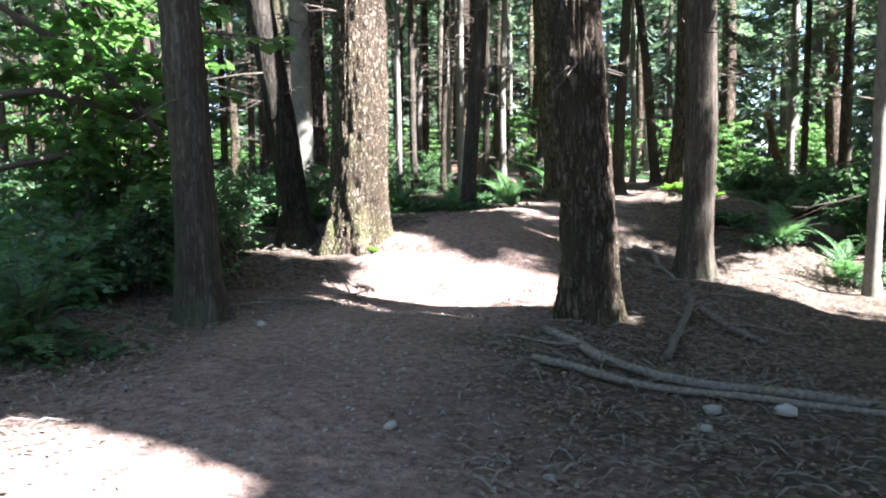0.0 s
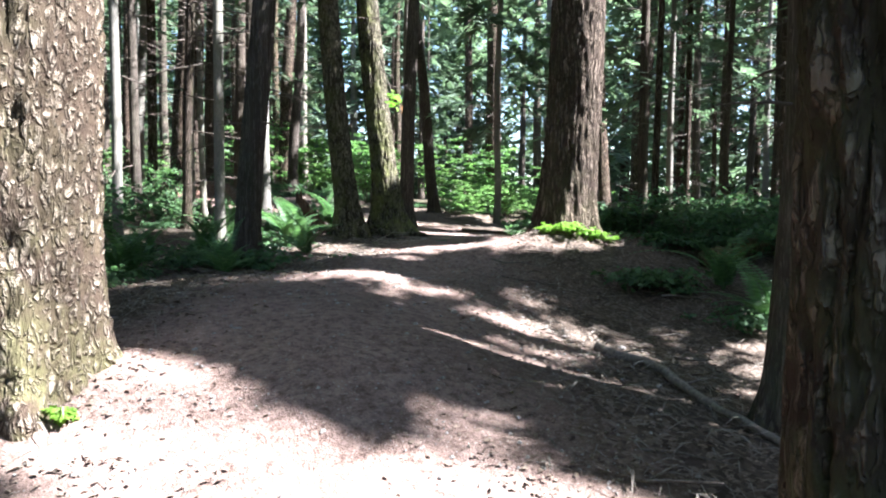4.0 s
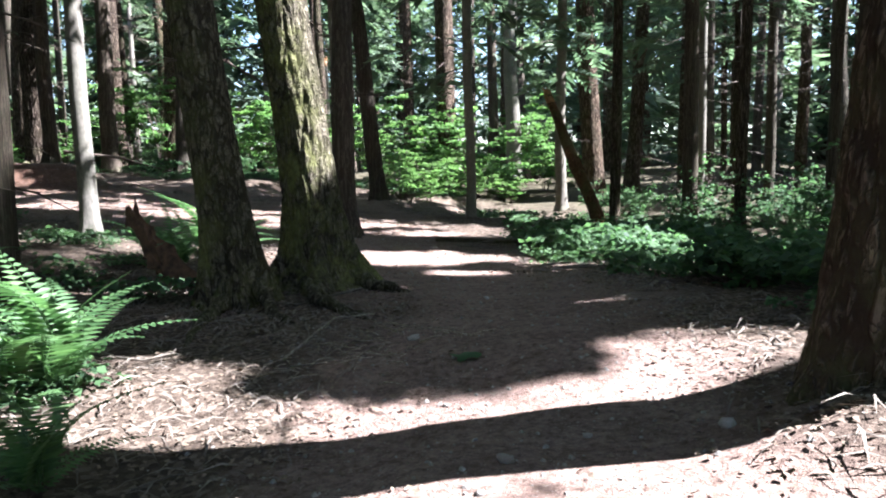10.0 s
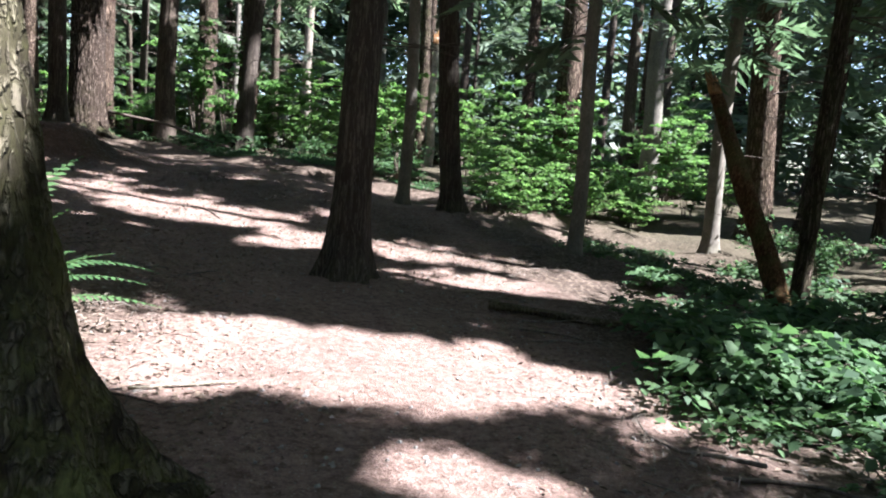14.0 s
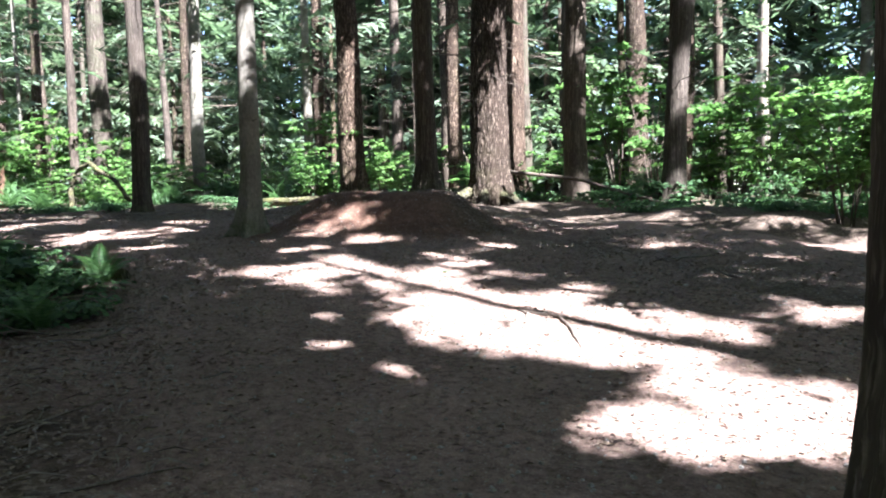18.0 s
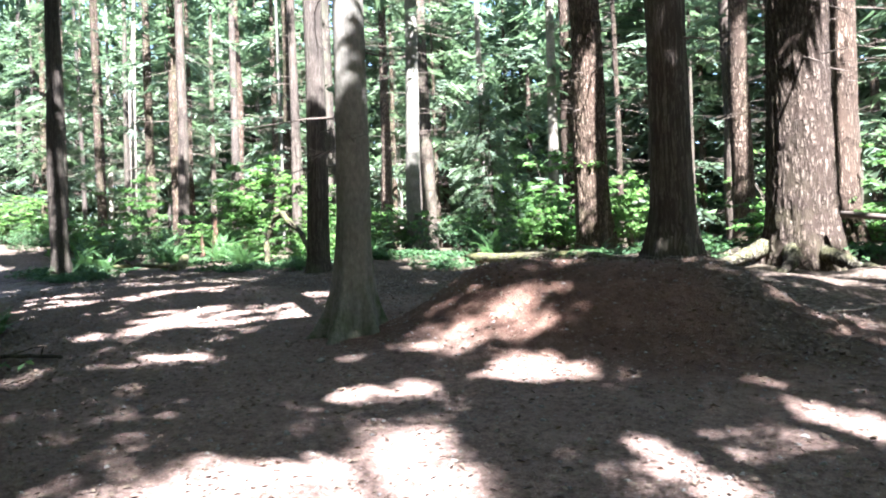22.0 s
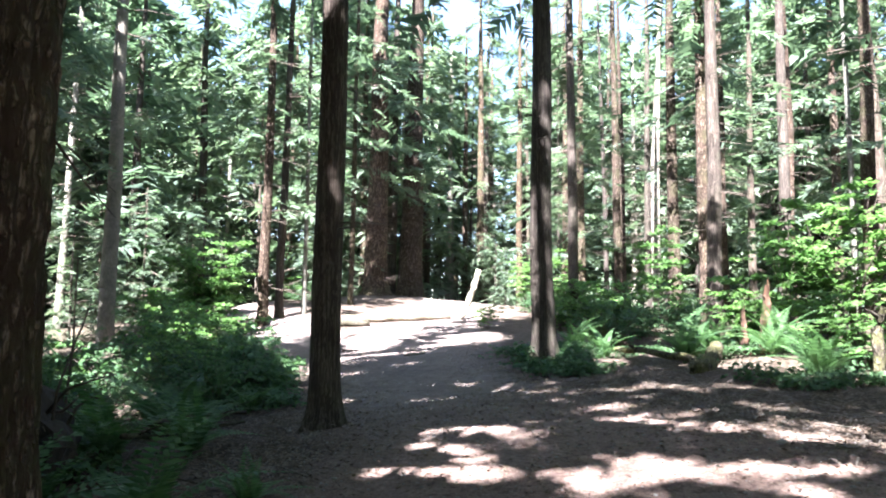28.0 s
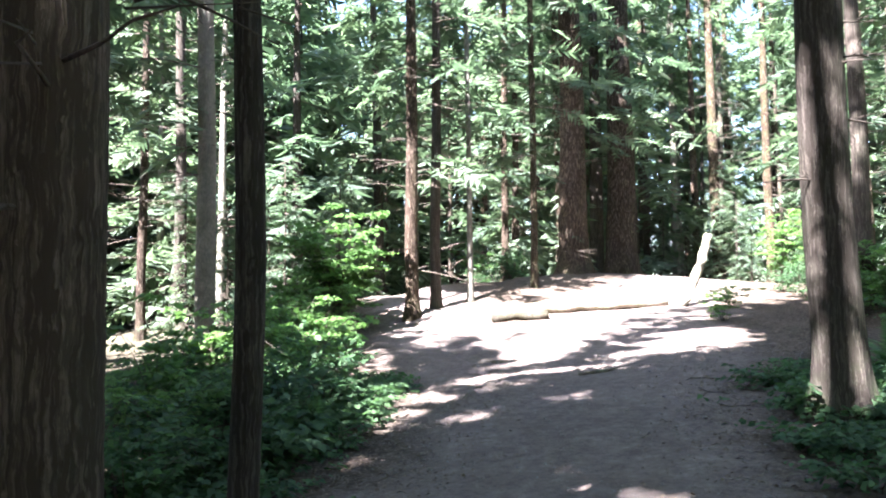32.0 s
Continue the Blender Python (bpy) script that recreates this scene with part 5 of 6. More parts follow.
for kind, cx, cy, rx, ry, count in BEDS:
    for _ in range(count):
        for _ in range(20):
            x, y = cx + rx * rnd.uniform(-1, 1), cy + ry * rnd.uniform(-1, 1)
            if min(segment_distance(x, y, TRAIL), segment_distance(x, y, SIDE), segment_distance(x, y, SPUR)) > (0.35 if kind == "cover" else 0.9):
                plant(kind, x, y, rnd)
                break

FERNS = [(1.76, 19.2, 1.1), (1.7, 17.7, 0.75), (0.2, 18.4, 0.9), (0.6, 20.4, 0.9), (-0.7, 17.0, 0.8), (1.0, 22.4, 0.8), (2.9, 24.3, 0.75), (3.72, 24.75, 1.15), (2.9, 26.8, 0.7), (3.1, 23.4, 0.8), (6.0, 10.6, 1.0), (5.8, 12.2, 0.95), (7.0, 11.6, 0.9),
         (7.6, 10.6, 1.0), (8.0, 13.2, 0.9), (9.0, 15.6, 0.9), (-3.6, 6.0, 1.0), (-3.9, 7.4, 1.0), (-3.1, 5.1, 0.9), (-2.9, 7.9, 0.7), (-4.8, 6.6, 1.0), (-3.3, 9.3, 0.9), (-2.4, 12.9, 0.8), (-0.9, 15.2, 0.9), (0.2, 14.9, 0.6)]
FERNS += [(-5.3, 32.3, 0.9), (-4.4, 32.0, 0.9), (-8.3, 34.3, 0.9), (-8.7, 32.7, 1.1), (-10.4, 32.3, 1.1), (-6.2, 32.5, 0.9), (-5.6, 32.9, 1.0), (-9.4, 33.2, 0.8), (-11.6, 32.8, 1.0), (-14.6, 33.4, 1.0), (-16.2, 33.6, 1.0), (-12.8, 33.6, 0.8), (-9.8, 31.8, 1.0), (-10.9, 33.3, 0.9), (-13.6, 32.4, 1.0), (-15.4, 32.8, 0.9),
          (-16.6, 42.6, 1.1), (-15.2, 43.6, 1.2), (-13.4, 43.2, 1.1), (-17.6, 43.8, 1.1), (-11.8, 44.0, 1.0), (-12.4, 45.2, 1.1), (-10.4, 45.0, 1.0), (-9.0, 44.0, 0.9), (-6.2, 45.6, 1.0), (-3.4, 45.8, 0.9), (-1.2, 46.6, 0.9), (-18.8, 41.8, 0.9)]
FERNS += [(-3.4, 32.7, 1.1), (-3.9, 32.2, 1.3), (-6.8, 34.5, 0.8), (-9.1, 33.1, 1.2), (-6.5, 32.9, 1.3), (-7.9, 33.2, 1.2), (-11.6, 34.0, 0.9), (-13.4, 33.5, 1.2), (-15.0, 34.3, 0.8), (-14.5, 33.0, 1.2), (-4.2, 7.2, 1.3), (-3.7, 7.9, 1.2), (-4.9, 7.9, 1.3), (0.3, 15.5, 0.6), (3.9, 24.3, 0.9), (7.3, 12.6, 1.2), (6.5, 13.6, 1.0)]
FERNS += [(-20.2, 41.6, 1.0), (-21.4, 42.6, 1.0), (-0.4, 31.9, 0.6), (-3.3, 33.0, 0.75), (0.9, 29.8, 0.7), (12.2, 21.5, 0.9), (10.5, 19.0, 0.8), (6.8, 16.9, 0.6), (-18.5, 34.3, 0.9), (-20.2, 33.6, 1.0), (-2.6, 31.4, 0.8), (-7.3, 34.9, 0.55), (-8.9, 34.9, 0.5)]
for x, y, s in FERNS:
    fern(x, y, s, 14 if s > 1 else 11)


# ---- fallen wood, roots and stones ----
def limb(name, pts, r0, r1, mat, label, category, segs=8, knobs=0.0, kind=""):
    """A bent piece of wood through the given places, with heights above the ground."""
    rnd = random.Random(len(pts) * 7 + int(pts[0][0] * 13 + pts[0][1] * 5))
    world_pts = [Vector((x, y, gz(x, y) + h)) for x, y, h in pts]
    fine_pts = []
    for a, b in zip(world_pts[:-1], world_pts[1:]):
        for k in range(5):
            j = Vector([rnd.uniform(-1, 1) * r0 * 0.35 for _ in range(3)])
            fine_pts.append(a.lerp(b, k / 5) + (j if k else Vector()))
    fine_pts.append(world_pts[-1])
    o = fine_pts[0].copy()
    n = len(fine_pts)
    radii = [(r0 + (r1 - r0) * i / (n - 1)) * (1 + knobs * rnd.uniform(-1, 1)) for i in range(n)]
    v, f = tube([p - o for p in fine_pts], radii, segs)
    me = shape(name, v, f, mat)
    at = me.attributes.new("moss", "FLOAT", "POINT")
    at.data.foreach_set("value", [0.35 if mat is DEAD or "root" in label else 0.7] * len(me.vertices))
    ob = new(name, me)
    ob.location = o
    if r0 >= 0.03 and "root" not in label and "log" not in label:
        for k in range(3):
            q = fine_pts[int(n * (0.25 + 0.25 * k))] - o
            way = (fine_pts[-1] - fine_pts[0]).normalized()
            side = way.cross(Vector((0, 0, 1))).normalized() * (-1) ** k
            e = (way * 0.6 + side * rnd.uniform(0.5, 1.0) + Vector((0, 0, rnd.uniform(0.05, 0.35)))) * rnd.uniform(0.2, 0.6)
            tv, tf = tube([q, q + e * 0.5 + Vector((0, 0, 0.02)), q + e], [r1 * 0.5, r1 * 0.35, r1 * 0.12], 5)
            part("side_twig", shape("side_twig", tv, tf, mat), ob)
    return tagged(ob, label, category, kind=kind)


BRANCH = "long fallen branch lying on brown litter"
DEADWOOD = [
    ([(0.95, 6.7, 0.05), (1.35, 5.9, 0.05), (1.9, 5.25, 0.05), (2.9, 4.75, 0.05), (4.2, 4.3, 0.03)], 0.05, 0.03, STICK, BRANCH),
    ([(0.7, 5.6, 0.03), (1.5, 5.1, 0.04), (2.4, 4.6, 0.04), (3.6, 4.0, 0.03)], 0.035, 0.02, STICK, BRANCH),
    ([(2.0, 6.3, 0.04), (2.5, 7.3, 0.12), (2.75, 7.8, 0.2)], 0.04, 0.03, STICK, "broken branch propped on litter"),
    ([(2.7, 7.9, 0.2), (2.9, 7.2, 0.1), (3.1, 6.8, 0.02)], 0.045, 0.03, STICK, "broken branch propped on litter"),
    ([(3.1, 11.5, 0.04), (3.2, 10.8, 0.05), (3.05, 10.1, 0.04), (3.0, 9.2, 0.02)], 0.045, 0.025, STICK, BRANCH),
    ([(4.6, 31.85, 0.0), (5.0, 31.65, 0.02), (5.15, 31.3, 0.015), (5.3, 30.8, 0.0)], 0.018, 0.012, TWIG, "thin dark root crossing the bare trail"),
]
DEADWOOD += [
    ([(4.55, 31.95, 0.0), (4.7, 31.7, 0.015), (4.72, 31.4, 0.0)], 0.015, 0.01, TWIG, "thin dark root crossing the bare trail"),
    ([(-6.4, 44.9, 0.12), (-3.5, 43.6, 0.15), (-0.9, 42.7, 0.1)], 0.13, 0.11, MOSSY, "rotting mossy log at the edge of the clearing"),
    ([(1.9, 43.9, 0.95), (3.8, 43.3, 0.6), (5.8, 42.7, 0.1)], 0.05, 0.035, TWIG, "dark dead pole leaning against the old fir"),
    ([(-19.2, 42.0, 0.15), (-17, 41.9, 0.3), (-15.2, 42.0, 0.2), (-14.2, 41.5, 0.05)], 0.06, 0.08, MOSSY, "mossy fallen branch in front of the ferns"),
    ([(-14.9, 42.3, 0.4), (-14.2, 41.8, 0.2), (-13.5, 41.2, 0.0)], 0.12, 0.16, MOSSY, "broken mossy log end beside the trail"),
    ([(-12.2, 43.2, -0.1), (-12.3, 43.3, 0.8), (-12.0, 43.3, 1.35), (-11.2, 43.0, 1.45), (-10.0, 42.6, 1.0), (-9.0, 42.2, 0.35)], 0.085, 0.06, MOSSY, "arched mossy dead limb over the ferns"),
]
DEADWOOD += [
    ([(-29.4, 36.2, 0.12), (-29.9, 38.2, 0.16), (-30.4, 40.2, 0.12)], 0.17, 0.14, PALE, "weathered log lying across the trail's bend"),
    ([(-28.6, 35.6, 0.1), (-28.9, 37.0, 0.12)], 0.13, 0.12, DEAD, "short weathered log by the trail's bend"),
    ([(-30.3, 40.6, 0.0), (-30.6, 41.1, 1.0), (-30.8, 41.4, 1.9)], 0.13, 0.11, PALE, "pale barkless log leaning upright at the bend"),
    ([(-22.6, 37.6, 0.015), (-22.9, 38.2, 0.02)], 0.03, 0.02, PALE, "pale stick on the grey trail"),
    ([(4.75, 23.3, 0.02), (5.35, 23.45, 0.02)], 0.012, 0.009, PALE, "pale stick lying on needles"),
    ([(8.0, 26.0, 0.05), (9.2, 25.4, 0.06), (10.4, 24.9, 0.05)], 0.05, 0.03, DEAD, "grey branch half buried at the trail's edge"),
]
DEADWOOD += [
    ([(-5.2, 33.5, 0.05), (-4.4, 34.1, 0.08), (-3.8, 34.4, 0.04)], 0.03, 0.02, DEAD, BRANCH),
    ([(-4.6, 33.3, 0.03), (-5.6, 33.3, 0.05), (-6.6, 33.0, 0.04)], 0.03, 0.02, DEAD, BRANCH),
    ([(-9.8, 33.0, 0.05), (-11.4, 33.4, 0.35), (-13.2, 33.9, 0.3), (-14.6, 34.3, 0.1)], 0.04, 0.02, DEAD, "grey dead branch tangled over ferns"),
    ([(-10.4, 33.6, 0.4), (-11.6, 33.6, 0.2), (-13.4, 34.4, 0.1)], 0.03, 0.02, DEAD, "grey dead branch tangled over ferns"),
    ([(-12.4, 32.4, 0.0), (-12.3, 32.5, 1.2), (-12.6, 32.4, 2.3)], 0.02, 0.008, TWIG, "dark bare sapling stem"),
    ([(-10.2, 33.0, 0.0), (-10.1, 33.1, 0.9), (-10.5, 33.2, 1.6)], 0.018, 0.008, TWIG, "dark bare sapling stem"),
]
DEADWOOD += [
    ([(-7.4, 6.5, 1.4), (-5.8, 7.2, 1.9), (-4.5, 8.2, 2.3), (-3.4, 9.0, 1.9), (-2.9, 9.4, 0.9), (-2.7, 9.5, 0.0)], 0.05, 0.03, TWIG, "dark arching limb of an old vine maple"),
    ([(-6.8, 7.2, 0.6), (-5.2, 7.8, 1.3), (-4.2, 8.5, 1.6), (-3.2, 9.2, 2.6)], 0.045, 0.025, TWIG, "dark arching limb of an old vine maple"),
    ([(-5.9, 8.6, 0.0), (-5.5, 8.8, 1.3), (-5.7, 9.0, 2.6)], 0.04, 0.025, TWIG, "upright dark maple stem"),
    ([(-4.9, 8.2, 0.0), (-4.3, 8.8, 1.0), (-3.5, 9.3, 1.8), (-2.8, 10.0, 2.6)], 0.035, 0.02, TWIG, "dark arching limb of an old vine maple"),
    ([(-7.0, 9.0, 3.6), (-5.4, 8.4, 3.5), (-3.9, 8.2, 2.6), (-3.0, 8.6, 1.4), (-2.6, 8.9, 0.0)], 0.05, 0.03, TWIG, "dark drooping limb over the ferns"),
    ([(3.3, 21.4, 0.12), (2.9, 20.8, 0.03), (2.7, 20.2, -0.04)], 0.09, 0.03, MOSSY, "gnarled root at the foot of the leaning trees"),
]
DEADWOOD += [
    ([(4.1, 21.4, 0.12), (4.05, 20.9, 0.04), (4.15, 20.3, 0.02), (4.25, 19.8, -0.04)], 0.09, 0.035, MOSSY, "gnarled root at the foot of the leaning trees"),
    ([(3.6, 21.4, 0.2), (3.55, 20.7, 0.06), (3.6, 20.1, -0.03)], 0.09, 0.03, MOSSY, "gnarled root at the foot of the leaning trees"),
    ([(4.6, 21.6, 0.16), (4.9, 21.3, 0.05), (5.15, 21.0, -0.05)], 0.11, 0.04, MOSSY, "gnarled root at the foot of the leaning trees"),
    ([(4.65, 21.9, 0.12), (5.0, 22.0, 0.02), (5.3, 22.1, -0.05)], 0.09, 0.03, MOSSY, "gnarled root at the foot of the leaning trees"),
    ([(-2.2, 32.4, 0.0), (-1.2, 32.3, 0.06), (-0.35, 32.2, 0.03)], 0.12, 0.11, MOSSY, "rotten mossy log overgrown with small ferns"),
    ([(3.2, 19.0, 0.03), (3.7, 19.3, 0.18), (4.05, 19.35, 0.15)], 0.012, 0.006, PALE, "bare curved twig on the litter"),
]
DEADWOOD += [
    ([(7.1, 14.6, 0.12), (8.4, 14.9, 0.14), (9.8, 15.3, 0.1)], 0.16, 0.13, MOSSY, "dark mossy log lying behind the ferns"),
    ([(0.75, 44.1, 0.3), (0.3, 43.6, 0.12), (-0.2, 43.1, -0.05)], 0.16, 0.05, MOSSY, "mossy exposed root of the old fir"),
    ([(0.7, 44.5, 0.25), (0.1, 44.4, 0.1), (-0.5, 44.1, -0.05)], 0.15, 0.05, MOSSY, "mossy exposed root of the old fir"),
    ([(1.2, 43.9, 0.3), (1.3, 43.3, 0.12), (1.2, 42.7, -0.05)], 0.16, 0.05, MOSSY, "mossy exposed root of the old fir"),
    ([(1.6, 44.1, 0.3), (2.1, 43.6, 0.12), (2.5, 43.1, -0.05)], 0.15, 0.05, MOSSY, "mossy exposed root of the old fir"),
    ([(-6.6, 46.6, 0.1), (-4.2, 46.4, 0.1)], 0.1, 0.08, MOSSY, "rotting mossy log at the edge of the clearing"),
]
for pts, r0, r1, mat, label in DEADWOOD:
    limb("root" if "root" in label else "fallen_branch" if "branch" in label or "stick" in label or "twig" in label else "log" if "log" in label else "dead_limb", pts, r0, r1, mat, label, "root" if "root" in label else "dead wood", 8, 0.1)


def shard(x, y, tip, width, label):
    """A rotten upright slab of a stump, torn at the top."""
    rnd = random.Random(int(x * 31 + y))
    v, f = [], []
    base = Vector((x, y, gz(x, y) - 0.15))
    top = Vector(tip)
    across = (top - base).cross(Vector((0.3, 1, 0))).normalized()
    deep = (top - base).cross(across).normalized()
    n, m = 12, 12
    for j in range(n):
        u = j / (n - 1)
        w = width * (1.1 - 0.75 * u)
        for i in range(m):
            a = 6.283 * i / m
            jag = rnd.uniform(-0.3, 0.3) * (1 if j == n - 1 else 0.25)
            p = base.lerp(top, u) + across * math.cos(a) * w * rnd.uniform(0.6, 1.25) + deep * math.sin(a) * w * 0.38 * rnd.uniform(0.5, 1.4) + Vector((0, 0, jag * width * 3))
            v.append(tuple(p - base))
    for j in range(n - 1):
        for i in range(m):
            k = (i + 1) % m
            f.append((j * m + i, j * m + k, (j + 1) * m + k, (j + 1) * m + i))
    f.append(tuple(range((n - 1) * m, n * m)))
    ob = new("stump", shape("stump", v, f, ROT, False))
    ob.location = base
    return tagged(ob, label, "stump")


def snag(x, y, tip, r, mat, label):
    """A broken leaning trunk, torn to splinters at the top."""
    base = Vector((x, y, gz(x, y) - 0.2))
    t = thing("snag", Matrix.Translation(base), label, "dead wood")
    way = Vector(tip) - base
    rs = random.Random(4)
    pts = [way * u + Vector((0.05 * math.sin(9 * u), 0.05 * math.cos(7 * u), 0)) for u in [k / 12 for k in range(13)]]
    v, f = tube(pts, [r * (1.15 - 0.5 * k / 12) * rs.uniform(0.92, 1.08) for k in range(13)], 14)
    me = shape("trunk", v, f, mat)
    me.attributes.new("moss", "FLOAT", "POINT").data.foreach_set("value", [0.45] * len(me.vertices))
    part("trunk", me, t)
    for k in range(9):
        a = 0.7 * k
        q = way * 0.985 + Vector((math.cos(a), math.sin(a), 0)) * r * 0.4
        e = way.normalized() * rs.uniform(0.12, 0.5) + Vector((rs.uniform(-0.1, 0.1), rs.uniform(-0.1, 0.1), 0))
        v, f = tube([q - way * 0.03, q + e * 0.5, q + e], [r * 0.3, r * 0.2, r * 0.04], 5)
        part("splinter", shape("splinter", v, f, TORN, False), t, None, "torn orange wood")


snag(13.4, 27.5, (13.44, 29.87, 4.2), 0.17, RUST, "broken leaning dead trunk with a torn orange top")
snag(14.7, 51.75, (14.69, 51.85, 8.2), 0.2, PALE, "bleached upright broken trunk in full sun")
shard(3.05, 22.6, (2.55, 23.0, 1.95), 0.2, "rotten leaning stump shard beside the twin trunks")
shard(-15.9, 43.9, (-15.8, 43.9, 4.1), 0.30, "tall rotten dark stump riddled with holes among ferns")
shard(-16.2, 43.7, (-16.3, 43.7, 3.6), 0.22, "broken rotten stump side among ferns")


def root_plate(x, y, wide, high, turn):
    """An upturned lump of dark roots and earth, with broken roots sticking out of it."""
    t = thing("root_plate", pose(x, y, gz(x, y) - 0.1, 0, 0, turn), "upturned dark root plate with tangled broken roots", "dead wood")
    bm = bmesh.new()
    bmesh.ops.create_icosphere(bm, subdivisions=4, radius=1)
    for v in bm.verts:
        q = v.co.copy()
        k = 1 + 0.32 * noise.noise(q * 2.1) + 0.16 * noise.noise(q * 5.3) + 0.07 * noise.noise(q * 12)
        v.co = Vector((q.x * wide * k, q.y * wide * 0.55 * k, max(q.z, -0.15) * high * k))
    me = bpy.data.meshes.new("earth")
    bm.to_mesh(me)
    bm.free()
    me.materials.append(EARTH)
    part("earth", me, t)
    rs = random.Random(int(x * 7 + y))
    for _ in range(26):
        a, up = rs.uniform(0, 6.283), rs.uniform(0.1, 1.0)
        d = Vector((math.cos(a) * wide * math.sqrt(1 - 0.6 * up * up), math.sin(a) * wide * 0.5, up * high))
        e = d.normalized() * rs.uniform(0.3, 0.9) + Vector((rs.uniform(-0.3, 0.3), rs.uniform(-0.3, 0.3), rs.uniform(-0.25, 0.2)))
        bend_by = Vector((rs.uniform(-0.1, 0.1), rs.uniform(-0.1, 0.1), rs.uniform(-0.05, 0.12)))
        r = rs.uniform(0.008, 0.024)
        v, f = tube([d * 0.8, d * 0.8 + e * 0.4 + bend_by, d * 0.8 + e * 0.75 + bend_by * 0.5, d * 0.8 + e], [r, r * 0.8, r * 0.55, r * 0.2], 6)
        part("broken_root", shape("broken_root", v, f, TWIG), t)
    return t


PLATES = [(-10.6, 32.4, 1.4, 1.1, 15)]
for x, y, wide, high, turn in PLATES:
    root_plate(x, y, wide, high, turn)


def stone_mesh(seed):
    rnd = random.Random(seed)
    bm = bmesh.new()
    bmesh.ops.create_icosphere(bm, subdivisions=1, radius=1)
    for v in bm.verts:
        v.co *= rnd.uniform(0.75, 1.15)
        v.co.z *= 0.6
    me = bpy.data.meshes.new("stone")
    bm.to_mesh(me)
    bm.free()
    me.materials.append(STONE)
    me.polygons.foreach_set("use_smooth", [True] * len(me.polygons))
    return me


STONES = [stone_mesh(i) for i in range(6)]
rnd = random.Random(5)
for k in range(110):
    u = rnd.random()
    i = int(u * 15) + 1
    (ax, ay, aw), (bx, by, bw) = TRAIL[i], TRAIL[i + 1]
    s = rnd.random()
    ang = math.atan2(by - ay, bx - ax) + 1.57
    off = rnd.uniform(-1.2, 1.2) * (aw + 0.5)
    x, y = ax + (bx - ax) * s + math.cos(ang) * off, ay + (by - ay) * s + math.sin(ang) * off
    r = rnd.choice([0.018, 0.022, 0.028, 0.035, 0.05])
    st = new("stone", STONES[k % 6])
    st.matrix_basis = pose(x, y, gz(x, y) + r * 0.25, rnd.uniform(-20, 20), rnd.uniform(-20, 20), rnd.uniform(0, 360)) @ Matrix.Scale(r, 4)
    tagged(st, "small grey stone lying on the packed trail", "stone", "loose stones")
for x, y, r in [(1.75, 4.55, 0.07), (2.2, 4.5, 0.09), (1.55, 4.15, 0.05)]:
    st = new("stone", STONES[int(r * 100) % 6])
    st.matrix_basis = pose(x, y, gz(x, y) + r * 0.3, 0, 0, x * 90) @ Matrix.Scale(r, 4)
    tagged(st, "pale rounded stone half sunk in dark litter", "stone", "loose stones")


def stick_mesh(seed):
    rnd = random.Random(seed)
    pts = [Vector((u - 0.5, rnd.uniform(-0.05, 0.05), rnd.uniform(-0.01, 0.03))) for u in (0, 0.25, 0.5, 0.75, 1)]
    v, f = tube(pts, [0.016, 0.015, 0.013, 0.01, 0.006], 5)
    p = Pile()
    p.add(v, f)
    q = pts[2 + seed % 2]
    p.add(*tube([q, q + Vector((0.12, 0.12 * (-1) ** seed, 0.02)), q + Vector((0.2, 0.24 * (-1) ** seed, 0.02))], [0.008, 0.006, 0.003], 4))
    return shape("stick", p.v, p.f, STICK)


STICKS = [stick_mesh(i) for i in range(6)]
rnd = random.Random(15)
for k in range(240):
    i = rnd.randrange(1, 16)
    (ax, ay, aw), (bx, by, bw) = TRAIL[i], TRAIL[i + 1]
    s = rnd.random()
    ang = math.atan2(by - ay, bx - ax) + 1.57
    off = rnd.choice((-1, 1)) * (aw + rnd.uniform(-0.2, 2.6))
    x, y = ax + (bx - ax) * s + math.cos(ang) * off, ay + (by - ay) * s + math.sin(ang) * off
    st = new("stick", STICKS[k % 6])
    st.matrix_basis = pose(x, y, gz(x, y) + 0.015, rnd.uniform(-6, 6), rnd.uniform(-6, 6), rnd.uniform(0, 360)) @ Matrix.Scale(rnd.uniform(0.25, 1.0), 4)
    tagged(st, "dry grey-brown stick on the forest litter", "stick", "loose sticks")


